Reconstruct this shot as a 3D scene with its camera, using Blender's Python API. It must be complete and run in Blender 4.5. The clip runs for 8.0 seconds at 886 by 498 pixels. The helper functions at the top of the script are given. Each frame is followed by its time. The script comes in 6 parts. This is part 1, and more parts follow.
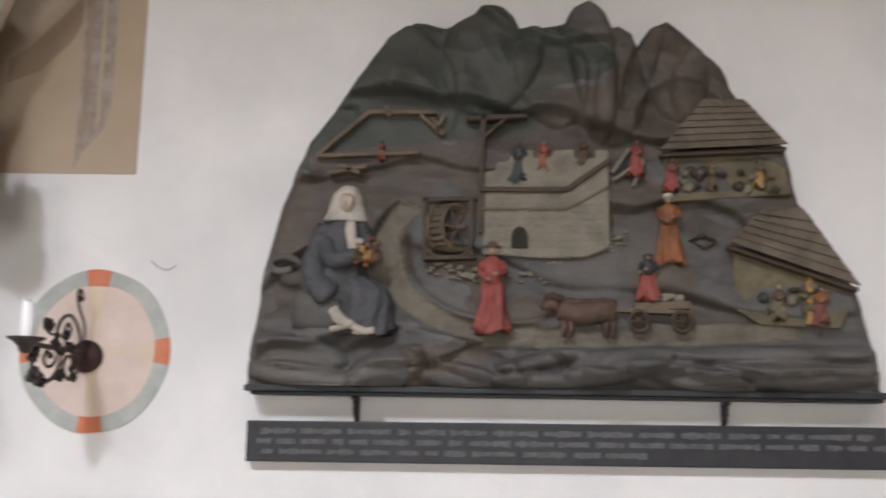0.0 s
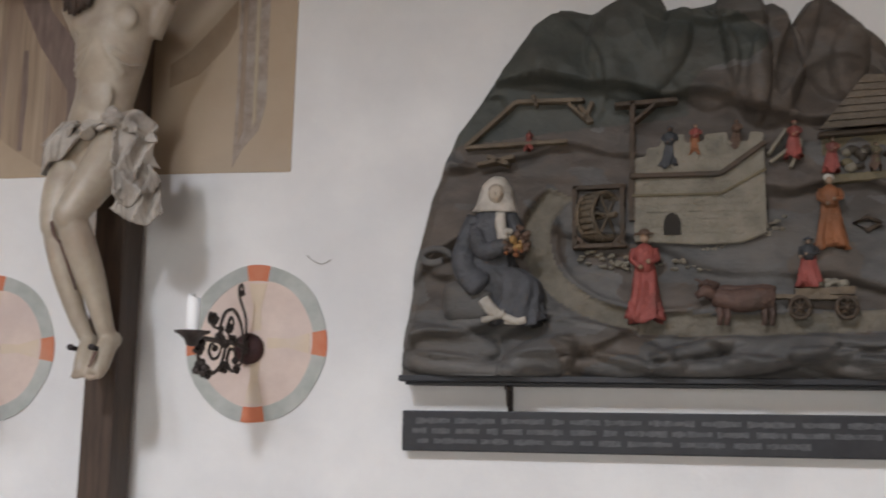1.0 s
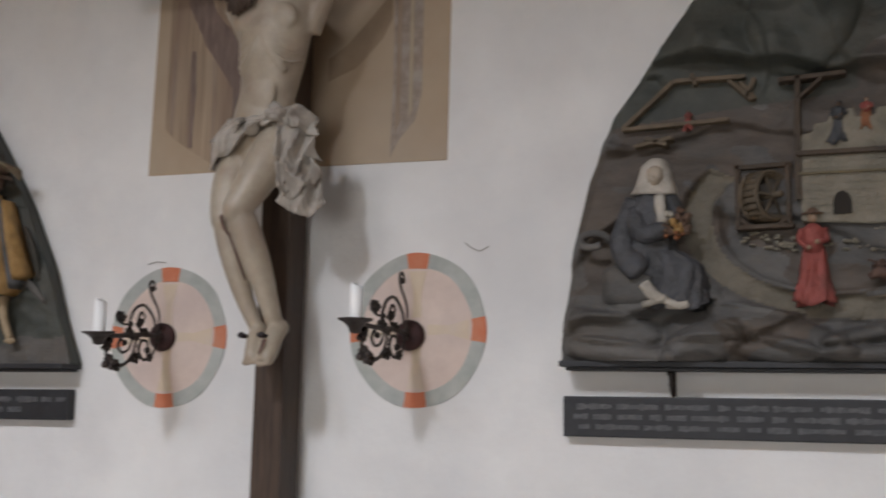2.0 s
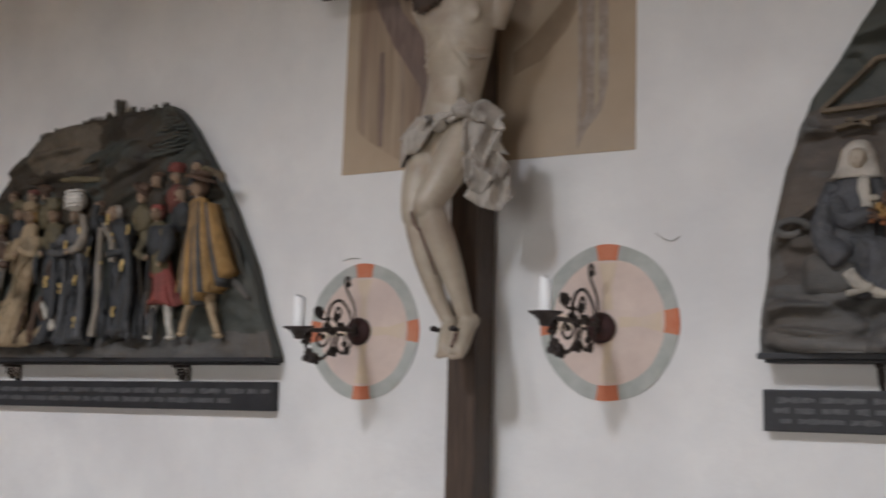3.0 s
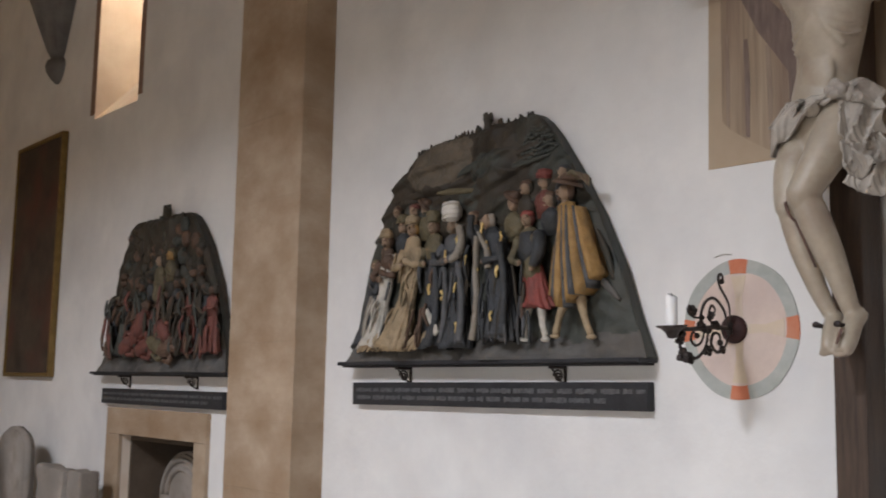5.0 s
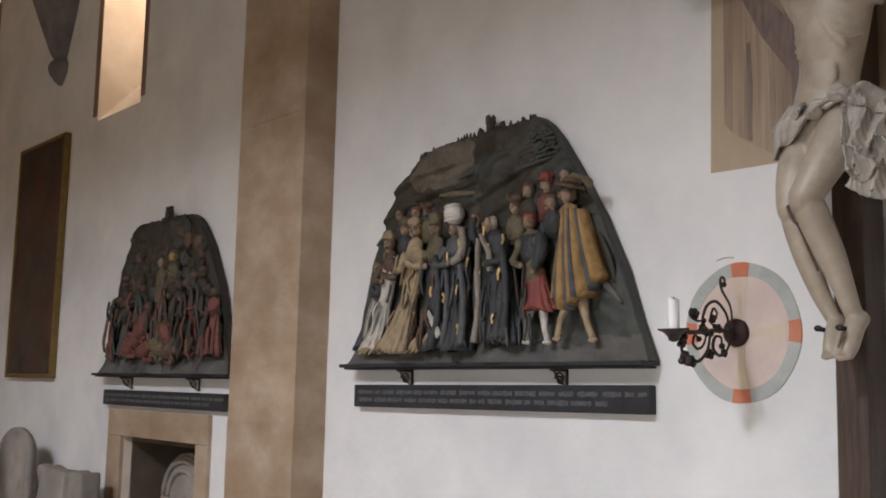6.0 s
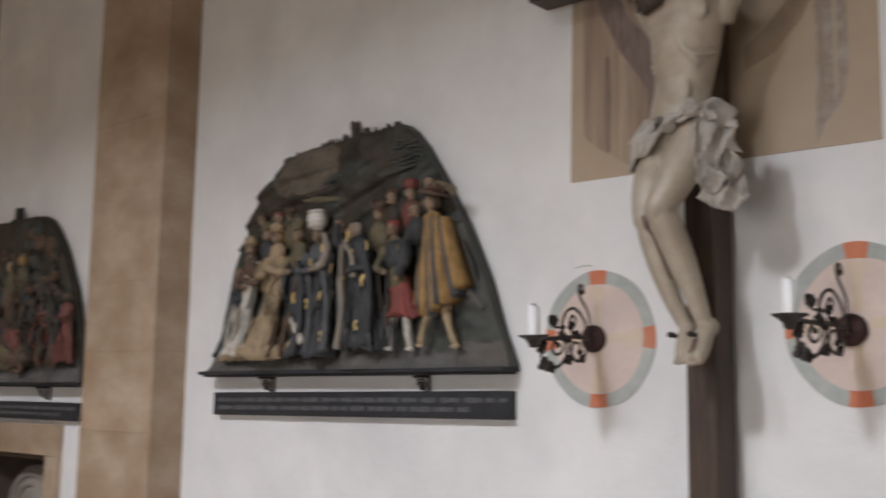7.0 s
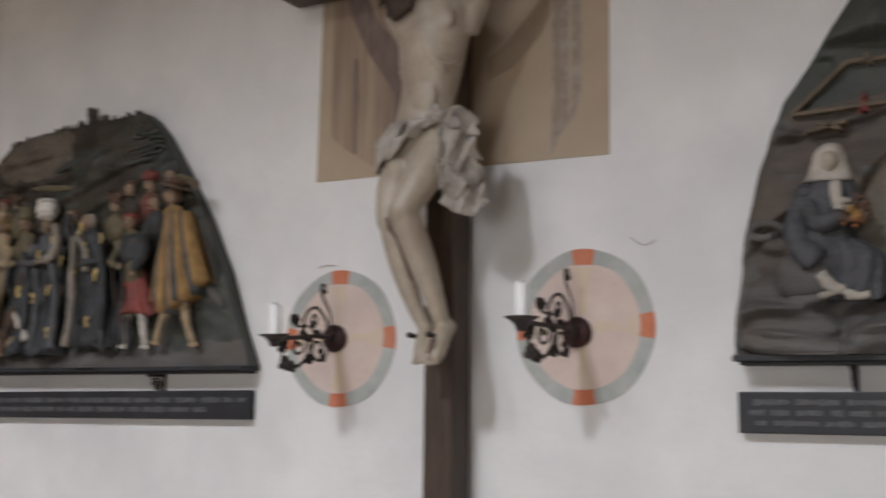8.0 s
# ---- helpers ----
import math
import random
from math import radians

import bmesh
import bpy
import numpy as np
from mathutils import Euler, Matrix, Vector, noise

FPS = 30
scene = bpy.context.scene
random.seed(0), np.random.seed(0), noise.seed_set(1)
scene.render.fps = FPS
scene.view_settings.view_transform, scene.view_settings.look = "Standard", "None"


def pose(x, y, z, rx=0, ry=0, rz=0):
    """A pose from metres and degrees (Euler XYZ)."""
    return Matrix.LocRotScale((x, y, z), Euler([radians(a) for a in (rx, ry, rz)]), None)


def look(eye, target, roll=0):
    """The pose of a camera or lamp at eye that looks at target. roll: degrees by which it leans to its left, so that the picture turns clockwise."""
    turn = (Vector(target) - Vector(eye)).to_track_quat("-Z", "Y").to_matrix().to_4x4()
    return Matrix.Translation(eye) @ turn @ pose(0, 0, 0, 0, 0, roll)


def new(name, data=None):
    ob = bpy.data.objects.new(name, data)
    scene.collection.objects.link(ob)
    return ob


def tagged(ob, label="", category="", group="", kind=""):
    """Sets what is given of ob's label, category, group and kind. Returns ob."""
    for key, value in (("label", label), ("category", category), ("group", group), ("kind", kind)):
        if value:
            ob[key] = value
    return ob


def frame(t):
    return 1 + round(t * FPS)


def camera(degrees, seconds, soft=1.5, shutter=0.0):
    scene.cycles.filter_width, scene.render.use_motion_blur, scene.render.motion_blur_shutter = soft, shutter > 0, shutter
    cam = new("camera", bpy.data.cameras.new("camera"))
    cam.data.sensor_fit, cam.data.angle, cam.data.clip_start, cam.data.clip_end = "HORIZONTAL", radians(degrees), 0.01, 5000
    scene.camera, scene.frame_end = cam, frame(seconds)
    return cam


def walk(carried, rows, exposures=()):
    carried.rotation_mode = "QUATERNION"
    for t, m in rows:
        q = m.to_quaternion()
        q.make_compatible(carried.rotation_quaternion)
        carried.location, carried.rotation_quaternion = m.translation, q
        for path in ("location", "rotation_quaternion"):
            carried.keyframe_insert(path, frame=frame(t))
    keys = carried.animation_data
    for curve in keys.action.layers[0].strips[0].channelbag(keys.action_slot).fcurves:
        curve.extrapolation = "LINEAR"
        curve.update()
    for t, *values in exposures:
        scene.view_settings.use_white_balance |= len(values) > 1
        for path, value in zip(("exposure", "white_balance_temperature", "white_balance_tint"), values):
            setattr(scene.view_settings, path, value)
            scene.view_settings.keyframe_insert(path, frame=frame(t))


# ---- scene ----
cam = camera(44.72, 8.0, soft=1.7, shutter=0.6)
# a camera that turns on the spot: seconds, yaw, pitch, roll
EYE = (0.0, 0.0, 1.7)
ROWS = [
    (0.0, 3.98, 9.73, 0.97),
    (0.5, 8.84, 9.37, 1.01),
    (1.0, 12.04, 9.07, 1.03),
    (1.5, 16.11, 8.60, 1.15),
    (2.8, 28.31, 7.68, 1.24),
    (3.0, 30.58, 7.57, 1.35),
    (3.5, 36.45, 7.33, 1.62),
    (4.0, 42.09, 7.31, 1.19),
    (4.5, 47.12, 7.38, 1.20),
    (5.0, 50.15, 7.17, 1.08),
    (5.2, 50.81, 7.18, 1.12),
    (5.5, 51.01, 7.22, 1.16),
    (5.9, 50.46, 7.28, 1.24),
    (6.3, 49.43, 7.36, 1.25),
    (6.4, 48.98, 7.40, 1.22),
    (6.5, 48.34, 7.46, 1.16),
    (7.0, 42.97, 7.77, 0.83),
    (7.5, 36.54, 7.86, 0.74),
    (8.0, 29.28, 7.91, 0.65),
]
walk(cam, [(t, pose(*EYE, 90 + pitch, 0, yaw) @ pose(0, 0, 0, 0, 0, roll)) for t, yaw, pitch, roll in ROWS],
     [(0.0, 0.68), (0.5, 0.44), (1.0, 0.32), (1.5, 0.18), (3.0, 0.0), (3.5, 0.04), (4.0, 0.12), (4.5, 0.22), (5.0, 0.28), (6.5, 0.30), (7.0, 0.25), (7.5, 0.15), (8.0, 0.1)])

# ---- light: daylight from high nave windows behind the camera, and an added fill ----
world = bpy.data.worlds.new("sky")
scene.world = world
world.use_nodes = True
sky = world.node_tree.nodes.new("ShaderNodeTexSky")
sky.sky_type = "NISHITA"
sky.sun_disc = False
sky.sun_elevation, sky.sun_rotation = radians(40), radians(200)
world.node_tree.links.new(sky.outputs[0], world.node_tree.nodes["Background"].inputs[0])
world.node_tree.nodes["Background"].inputs[1].default_value = 0.1

SOUTH = -6.0          # inner face of the wall behind the camera
NAVE_WINDOWS = [(-12.0, 100), (-7.2, 90), (-4.95, 260), (-2.7, 880), (4.6, 215)]   # x of the middle, watts


def area_lamp(name, at, aim, w, h, watts, colour):
    lamp = bpy.data.lights.new(name, "AREA")
    lamp.shape, lamp.size, lamp.size_y, lamp.energy, lamp.color = "RECTANGLE", w, h, watts, colour
    ob = new(name, lamp)
    ob.matrix_world = look(at, aim)
    return ob


for wx, watts in NAVE_WINDOWS:
    area_lamp("window_daylight", (wx, SOUTH + 0.05, 8.6), (wx, 4, 8.6 - 5), 0.75, 2.6, watts, (0.91, 0.95, 1.05))
# unseen frontal fill lamp, added to soften shadows; no door is known there
area_lamp("fill_lamp", (-0.5, SOUTH + 0.05, 1.7), (-0.5, 4, 1.5), 2.4, 2.8, 125, (0.95, 0.97, 1.0))

# ---- materials ----


def mat(name, a, b, scale=4.0, rough=0.7, bump=0.15, fine=60.0, metal=0.0, c=None, cscale=0.8, camt=0.5, random=0.0, stretch=(1, 1, 1), bumpd=0.01, spec=0.3):
    """Colours a and b mixed by grain, c by larger stains, with fine relief; random: how far each object differs."""
    m = bpy.data.materials.new(name)
    m.use_nodes = True
    nt = m.node_tree
    N, L = nt.nodes, nt.links
    bsdf = N["Principled BSDF"]
    tc = N.new("ShaderNodeNewGeometry")
    mp = N.new("ShaderNodeMapping")
    mp.inputs["Scale"].default_value = stretch
    L.new(tc.outputs["Position"], mp.inputs[0])
    n1 = N.new("ShaderNodeTexNoise")
    n1.inputs["Scale"].default_value, n1.inputs["Detail"].default_value, n1.inputs["Roughness"].default_value = scale, 8, 0.62
    L.new(mp.outputs[0], n1.inputs["Vector"])
    r1 = N.new("ShaderNodeValToRGB")
    r1.color_ramp.elements[0].position, r1.color_ramp.elements[1].position = 0.32, 0.68
    r1.color_ramp.elements[0].color, r1.color_ramp.elements[1].color = (*a, 1), (*b, 1)
    L.new(n1.outputs["Fac"], r1.inputs[0])
    out = r1.outputs[0]
    if c:
        n2 = N.new("ShaderNodeTexNoise")
        n2.inputs["Scale"].default_value, n2.inputs["Detail"].default_value = cscale, 6
        L.new(mp.outputs[0], n2.inputs["Vector"])
        r2 = N.new("ShaderNodeMapRange")
        r2.inputs["From Min"].default_value, r2.inputs["From Max"].default_value, r2.inputs["To Max"].default_value = 0.48, 0.72, camt
        L.new(n2.outputs["Fac"], r2.inputs["Value"])
        mx = N.new("ShaderNodeMix")
        mx.data_type = "RGBA"
        L.new(r2.outputs[0], mx.inputs["Factor"])
        L.new(out, mx.inputs["A"])
        mx.inputs["B"].default_value = (*c, 1)
        out = mx.outputs["Result"]
    if random:
        oi = N.new("ShaderNodeObjectInfo")
        mr = N.new("ShaderNodeMapRange")
        mr.inputs["To Min"].default_value, mr.inputs["To Max"].default_value = 1 - random, 1 + random
        L.new(oi.outputs["Random"], mr.inputs["Value"])
        hs = N.new("ShaderNodeHueSaturation")
        L.new(mr.outputs[0], hs.inputs["Value"])
        L.new(out, hs.inputs["Color"])
        out = hs.outputs[0]
    L.new(out, bsdf.inputs["Base Color"])
    n3 = N.new("ShaderNodeTexNoise")
    n3.inputs["Scale"].default_value, n3.inputs["Detail"].default_value = fine, 5
    L.new(mp.outputs[0], n3.inputs["Vector"])
    bp = N.new("ShaderNodeBump")
    bp.inputs["Strength"].default_value, bp.inputs["Distance"].default_value = bump, bumpd
    L.new(n3.outputs["Fac"], bp.inputs["Height"])
    L.new(bp.outputs[0], bsdf.inputs["Normal"])
    rr = N.new("ShaderNodeMapRange")
    rr.inputs["To Min"].default_value, rr.inputs["To Max"].default_value = max(0.05, rough - 0.12), min(1, rough + 0.12)
    L.new(n1.outputs["Fac"], rr.inputs["Value"])
    L.new(rr.outputs[0], bsdf.inputs["Roughness"])
    bsdf.inputs["Metallic"].default_value = metal
    bsdf.inputs["Specular IOR Level"].default_value = spec
    return m


def tint(name, r, g, b, k=0.7, rough=0.55, **kw):
    """Old paint on carved wood: a colour with darker, dirtier grain."""
    return mat(name, (r * k, g * k, b * k * 0.95), (r, g, b), scale=kw.pop("scale", 14), rough=rough, bump=0.55, fine=38, bumpd=0.025, c=(r * 0.35 + 0.02, g * 0.35 + 0.02, b * 0.35 + 0.016), cscale=9, camt=0.85, **kw)


PLASTER = mat("lime_plaster", (0.72, 0.71, 0.70), (0.80, 0.79, 0.775), scale=2.2, rough=0.9, bump=0.25, fine=14, c=(0.58, 0.575, 0.58), cscale=1.3, camt=0.6, bumpd=0.02, spec=0.15)
VAULT = mat("old_plaster", (0.36, 0.265, 0.165), (0.43, 0.325, 0.215), scale=1.5, rough=0.9, c=(0.29, 0.205, 0.125), bump=0.2, fine=12)
FLOORM = mat("stone_floor", (0.30, 0.26, 0.22), (0.40, 0.36, 0.31), scale=3, rough=0.55, c=(0.22, 0.19, 0.16), bump=0.1)
SANDSTONE = mat("sandstone", (0.335, 0.235, 0.155), (0.48, 0.38, 0.28), scale=2.4, rough=0.85, bump=0.4, fine=30, c=(0.27, 0.175, 0.10), cscale=1.3, camt=0.8, random=0.04, stretch=(1, 1, 1.4))
GREYSTONE = mat("weathered_stone", (0.22, 0.19, 0.165), (0.35, 0.31, 0.275), scale=6, rough=0.9, bump=0.5, fine=45, c=(0.2, 0.18, 0.16), cscale=3, camt=0.7, random=0.12)
CORBEL = mat("grey_corbel_stone", (0.13, 0.12, 0.115), (0.20, 0.19, 0.18), scale=5, rough=0.8, bump=0.3)
JAMB = mat("window_jamb_plaster", (0.66, 0.56, 0.46), (0.78, 0.69, 0.59), scale=2.5, rough=0.9, c=(0.6, 0.45, 0.34), cscale=2)
BORDER = mat("red_brown_border_paint", (0.22, 0.14, 0.10), (0.30, 0.2, 0.15), scale=6, rough=0.9)
DARKWOOD = mat("dark_stained_wood", (0.042, 0.029, 0.023), (0.098, 0.066, 0.048), scale=5, rough=0.5, bump=0.3, fine=40, stretch=(9, 9, 0.8), c=(0.03, 0.02, 0.017), cscale=2)
BLACKWOOD = mat("black_painted_wood", (0.022, 0.022, 0.025), (0.04, 0.04, 0.043), scale=10, rough=0.5, bump=0.2)
IRON = mat("wrought_iron", (0.045, 0.037, 0.035), (0.085, 0.070, 0.065), scale=30, rough=0.5, metal=0.6, bump=0.3, fine=120)
BOSS = mat("rusty_iron", (0.04, 0.022, 0.022), (0.08, 0.04, 0.038), scale=30, rough=0.6, metal=0.4, bump=0.3, fine=120)
CRACK = mat("dull_grey_crack", (0.35, 0.33, 0.31), (0.45, 0.43, 0.4), scale=30, rough=0.7)
WAX = mat("white_candle_wax", (0.86, 0.86, 0.86), (0.92, 0.92, 0.91), scale=8, rough=0.45, bump=0.05)
LETTER = mat("faded_letter_paint", (0.06, 0.06, 0.063), (0.13, 0.13, 0.134), scale=60, rough=0.6)
FLESH = mat("pale_carved_body", (0.335, 0.278, 0.212), (0.465, 0.405, 0.322), scale=7, rough=0.42, bump=0.12, fine=40, c=(0.27, 0.20, 0.155), cscale=4.5, camt=0.75, spec=0.5)
CLOTH = mat("silvered_loincloth", (0.36, 0.325, 0.285), (0.52, 0.475, 0.42), scale=12, rough=0.45, bump=0.25, fine=50, c=(0.22, 0.185, 0.16), cscale=11, camt=0.8, spec=0.4)
NAIL = mat("iron_nail", (0.03, 0.025, 0.025), (0.06, 0.05, 0.05), scale=40, rough=0.5, metal=0.7)
MURAL = mat("tan_fresco_ground", (0.40, 0.31, 0.22), (0.47, 0.375, 0.275), scale=2.2, rough=0.95, bump=0.15, fine=25, c=(0.42, 0.35, 0.28), cscale=2.0, camt=0.6)
DRAPE_A = mat("umber_fresco", (0.26, 0.195, 0.15), (0.38, 0.30, 0.23), scale=12, rough=0.95, stretch=(3, 1, 0.35), c=(0.24, 0.18, 0.17), cscale=3)
DRAPE_B = mat("ochre_fresco", (0.38, 0.31, 0.22), (0.46, 0.38, 0.28), scale=12, rough=0.95, stretch=(3, 1, 0.35))
DRAPE_C = mat("grey_fresco", (0.27, 0.22, 0.185), (0.37, 0.31, 0.26), scale=30, rough=0.95, c=(0.42, 0.38, 0.34), cscale=11, camt=0.9)
# for dark drapery folds and for the far arm's painted shadow
DRAPE_AND_SHADOW = mat("violet_fold_and_arm_shadow", (0.15, 0.11, 0.10), (0.27, 0.205, 0.175), scale=12, rough=0.95, stretch=(3, 1, 0.5), c=(0.20, 0.15, 0.13), cscale=5, camt=0.8)
PINK = mat("rose_lime_paint", (0.60, 0.48, 0.42), (0.70, 0.58, 0.51), scale=7, rough=0.9, bump=0.1, c=(0.55, 0.46, 0.44), cscale=3, camt=0.6)
RINGGREY = mat("grey_green_lime_paint", (0.36, 0.38, 0.35), (0.50, 0.51, 0.48), scale=9, rough=0.9, bump=0.1, c=(0.33, 0.33, 0.33), cscale=4)
VERMILION = mat("red_lime_paint", (0.52, 0.16, 0.085), (0.62, 0.24, 0.14), scale=9, rough=0.9, bump=0.1, c=(0.5, 0.25, 0.17), cscale=9)
YELLOWISH = mat("yellow_lime_paint", (0.60, 0.49, 0.36), (0.68, 0.56, 0.43), scale=7, rough=0.9, bump=0.1, c=(0.62, 0.52, 0.45), cscale=6, camt=0.9)
GOLD = mat("gold_leaf", (0.62, 0.44, 0.16), (0.82, 0.62, 0.26), scale=12, rough=0.32, metal=0.55, bump=0.1, spec=0.5)
FRAMEGOLD = mat("dull_gilt_wood", (0.17, 0.11, 0.04), (0.27, 0.18, 0.065), scale=14, rough=0.45, metal=0.4, bump=0.2)
CANVAS = mat("dark_oil_paint", (0.020, 0.016, 0.014), (0.105, 0.080, 0.064), scale=3.4, rough=0.45, bump=0.05, c=(0.13, 0.035, 0.025), cscale=1.5, camt=0.8)
GLASS = mat("frosted_window_glass", (0.6, 0.63, 0.65), (0.7, 0.72, 0.74), scale=4, rough=0.35, bump=0.1)
# relief paints
SLATE = mat("relief_slate_green", (0.06, 0.058, 0.056), (0.138, 0.13, 0.122), scale=4, rough=0.6, bump=0.35, fine=50, c=(0.115, 0.095, 0.076), cscale=2.6, camt=0.6, stretch=(1, 1, 1.9))
MOSS = mat("relief_dark_green", (0.044, 0.048, 0.042), (0.080, 0.083, 0.072), scale=6, rough=0.6, bump=0.35, fine=60, c=(0.06, 0.052, 0.04), cscale=4, camt=0.6)
UMBER = mat("relief_umber", (0.030, 0.024, 0.018), (0.066, 0.052, 0.038), scale=6, rough=0.6, bump=0.35, fine=60, c=(0.05, 0.055, 0.045), cscale=5, camt=0.7)
TRACK = tint("relief_sandy_track", 0.17, 0.148, 0.115)
MASON = tint("relief_masonry", 0.235, 0.21, 0.165, k=0.75)
TIMBER = tint("relief_timber", 0.165, 0.125, 0.085)
CLOAK = tint("relief_slate_cloak", 0.088, 0.088, 0.097)
DARKTIMBER = tint("relief_dark_timber", 0.085, 0.06, 0.042)
PLANK = tint("relief_shingle", 0.19, 0.155, 0.12)
RED = tint("relief_red", 0.31, 0.08, 0.068)
ORANGE = tint("relief_orange", 0.29, 0.115, 0.052)
RUST = tint("relief_dried_red_brown", 0.15, 0.085, 0.07)
WHITE = tint("relief_white", 0.62, 0.58, 0.52, k=0.8)
NAVY = tint("relief_blue_black", 0.062, 0.064, 0.07)
BLUEGREY = tint("relief_blue_grey", 0.12, 0.12, 0.128)
SKIN = tint("relief_flesh", 0.36, 0.25, 0.175)
OCHRE = tint("relief_ochre", 0.42, 0.25, 0.095)
CREAM = tint("relief_cream", 0.42, 0.315, 0.20)
BROWN = tint("relief_brown", 0.14, 0.085, 0.06)
OXHIDE = tint("relief_ox_brown", 0.125, 0.075, 0.06)
OLIVE = tint("relief_olive", 0.17, 0.14, 0.085)
# dark brown that stands for the shade inside the low doorway
NICHE_SHADE = mat("niche_shade_brown", (0.085, 0.062, 0.045), (0.13, 0.098, 0.072), scale=4, rough=0.9)
PALEFACE = tint("relief_pale_face", 0.46, 0.39, 0.32, k=0.85)
# near-black colour standing in for shade in hollows
HOLLOW_SHADE = mat("near_black_hollow_shade", (0.02, 0.017, 0.014), (0.035, 0.03, 0.025), scale=5, rough=0.9)
LINING = tint("relief_grey_lining", 0.34, 0.295, 0.25)
EARTH = mat("relief_brown_earth", (0.062, 0.05, 0.042), (0.125, 0.102, 0.084), scale=5, rough=0.6, bump=0.35, fine=50, c=(0.075, 0.072, 0.066), cscale=3, camt=0.7, stretch=(1, 1, 1.8))
HILL = tint("relief_bare_hill", 0.15, 0.122, 0.092)
VEIL = tint("relief_veil_white", 0.50, 0.455, 0.40, k=0.8)
TURBAN = mat("relief_clean_white", (0.58, 0.55, 0.50), (0.70, 0.67, 0.62), scale=12, rough=0.5, bump=0.2)
FRESCO = mat("striped_umber_fresco", (0.25, 0.185, 0.135), (0.50, 0.395, 0.285), scale=1.0, rough=0.95, stretch=(20, 1, 0.9), c=(0.21, 0.145, 0.12), cscale=0.6, camt=0.6)
ARM_SHADOW = mat("brown_arm_shadow_paint", (0.29, 0.215, 0.15), (0.37, 0.285, 0.205), scale=5, rough=0.95, c=(0.25, 0.185, 0.13), cscale=6)
ROSE = tint("relief_dull_rose", 0.20, 0.075, 0.062)

# ---- builders ----


def part(name, bm, material, parent=None, label="", smooth=True):
    """One mesh object from a bmesh, under parent if there is one. material: one, or a list of slots."""
    me = bpy.data.meshes.new(name)
    bm.normal_update()
    bm.to_mesh(me)
    bm.free()
    for m in (material if isinstance(material, (list, tuple)) else [material]):
        me.materials.append(m)
    me.polygons.foreach_set("use_smooth", [smooth] * len(me.polygons))
    ob = new(name, me)
    if parent:
        ob.parent = parent
    if label:
        ob["label"] = label
    return ob


def thing(name, at=(0, 0, 0), label="", category="", group="", kind=""):
    ob = new(name)
    ob.location = at
    return tagged(ob, label, category, group, kind)


def add_box(bm, x0, x1, y0, y1, z0, z1, bevel=0.0, slot=0):
    r = bmesh.ops.create_cube(bm, size=1.0)
    vs = r["verts"]
    for v in vs:
        v.co = Vector(((x0 + x1) / 2 + v.co.x * (x1 - x0), (y0 + y1) / 2 + v.co.y * (y1 - y0), (z0 + z1) / 2 + v.co.z * (z1 - z0)))
    fs = list({f for v in vs for f in v.link_faces})
    for f in fs:
        f.material_index = slot
    if bevel:
        es = list({e for f in fs for e in f.edges})
        bmesh.ops.bevel(bm, geom=es, offset=bevel, segments=2, affect="EDGES", profile=0.6)
    return vs


def box(name, x0, x1, y0, y1, z0, z1, material, parent=None, bevel=0.004, label=""):
    bm = bmesh.new()
    add_box(bm, x0, x1, y0, y1, z0, z1, bevel)
    return part(name, bm, material, parent, label, smooth=False)


def add_tube(bm, pts, radii, n=8, slot=0, flat=1.0):
    """A capped tube along points; radii: one number a point, or pairs of half widths (across, deep)."""
    pts = [Vector(p) for p in pts]
    if isinstance(radii, (int, float)):
        radii = [radii] * len(pts)
    rings = []
    prev = None
    for i, p in enumerate(pts):
        d = (pts[min(i + 1, len(pts) - 1)] - pts[max(i - 1, 0)]).normalized()
        if prev is None:
            ref = Vector((0, 1, 0)) if abs(d.y) < 0.9 else Vector((1, 0, 0))
            u = d.cross(ref).normalized()
        else:
            u = (prev - d * prev.dot(d)).normalized()
        prev = u
        w = d.cross(u)
        r = radii[i]
        ru, rw = r if isinstance(r, (tuple, list)) else (r, r * flat)
        rings.append([bm.verts.new(p + u * ru * math.cos(2 * math.pi * k / n) + w * rw * math.sin(2 * math.pi * k / n)) for k in range(n)])
    for a, b in zip(rings, rings[1:]):
        for k in range(n):
            f = bm.faces.new((a[k], a[(k + 1) % n], b[(k + 1) % n], b[k]))
            f.material_index = slot
    for ring in (rings[0][::-1], rings[-1]):
        f = bm.faces.new(ring)
        f.material_index = slot


def add_ball(bm, c, r, slot=0, seg=12, rings=8):
    """An ellipsoid; r: one number or three."""
    rx, ry, rz = r if isinstance(r, (tuple, list)) else (r, r, r)
    m = Matrix.Translation(c) @ Matrix.Diagonal((rx, ry, rz, 1))
    out = bmesh.ops.create_uvsphere(bm, u_segments=seg, v_segments=rings, radius=1.0, matrix=m)
    for f in {f for v in out["verts"] for f in v.link_faces}:
        f.material_index = slot


def smooth_path(pts, per=6):
    """Catmull-Rom through points."""
    pts = [Vector(p) for p in pts]
    out = []
    for i in range(len(pts) - 1):
        p0, p1, p2, p3 = pts[max(i - 1, 0)], pts[i], pts[i + 1], pts[min(i + 2, len(pts) - 1)]
        for k in range(per):
            t = k / per
            out.append(0.5 * ((2 * p1) + (p2 - p0) * t + (2 * p0 - 5 * p1 + 4 * p2 - p3) * t * t + (3 * p1 - p0 - 3 * p2 + p3) * t ** 3))
    out.append(pts[-1])
    return out


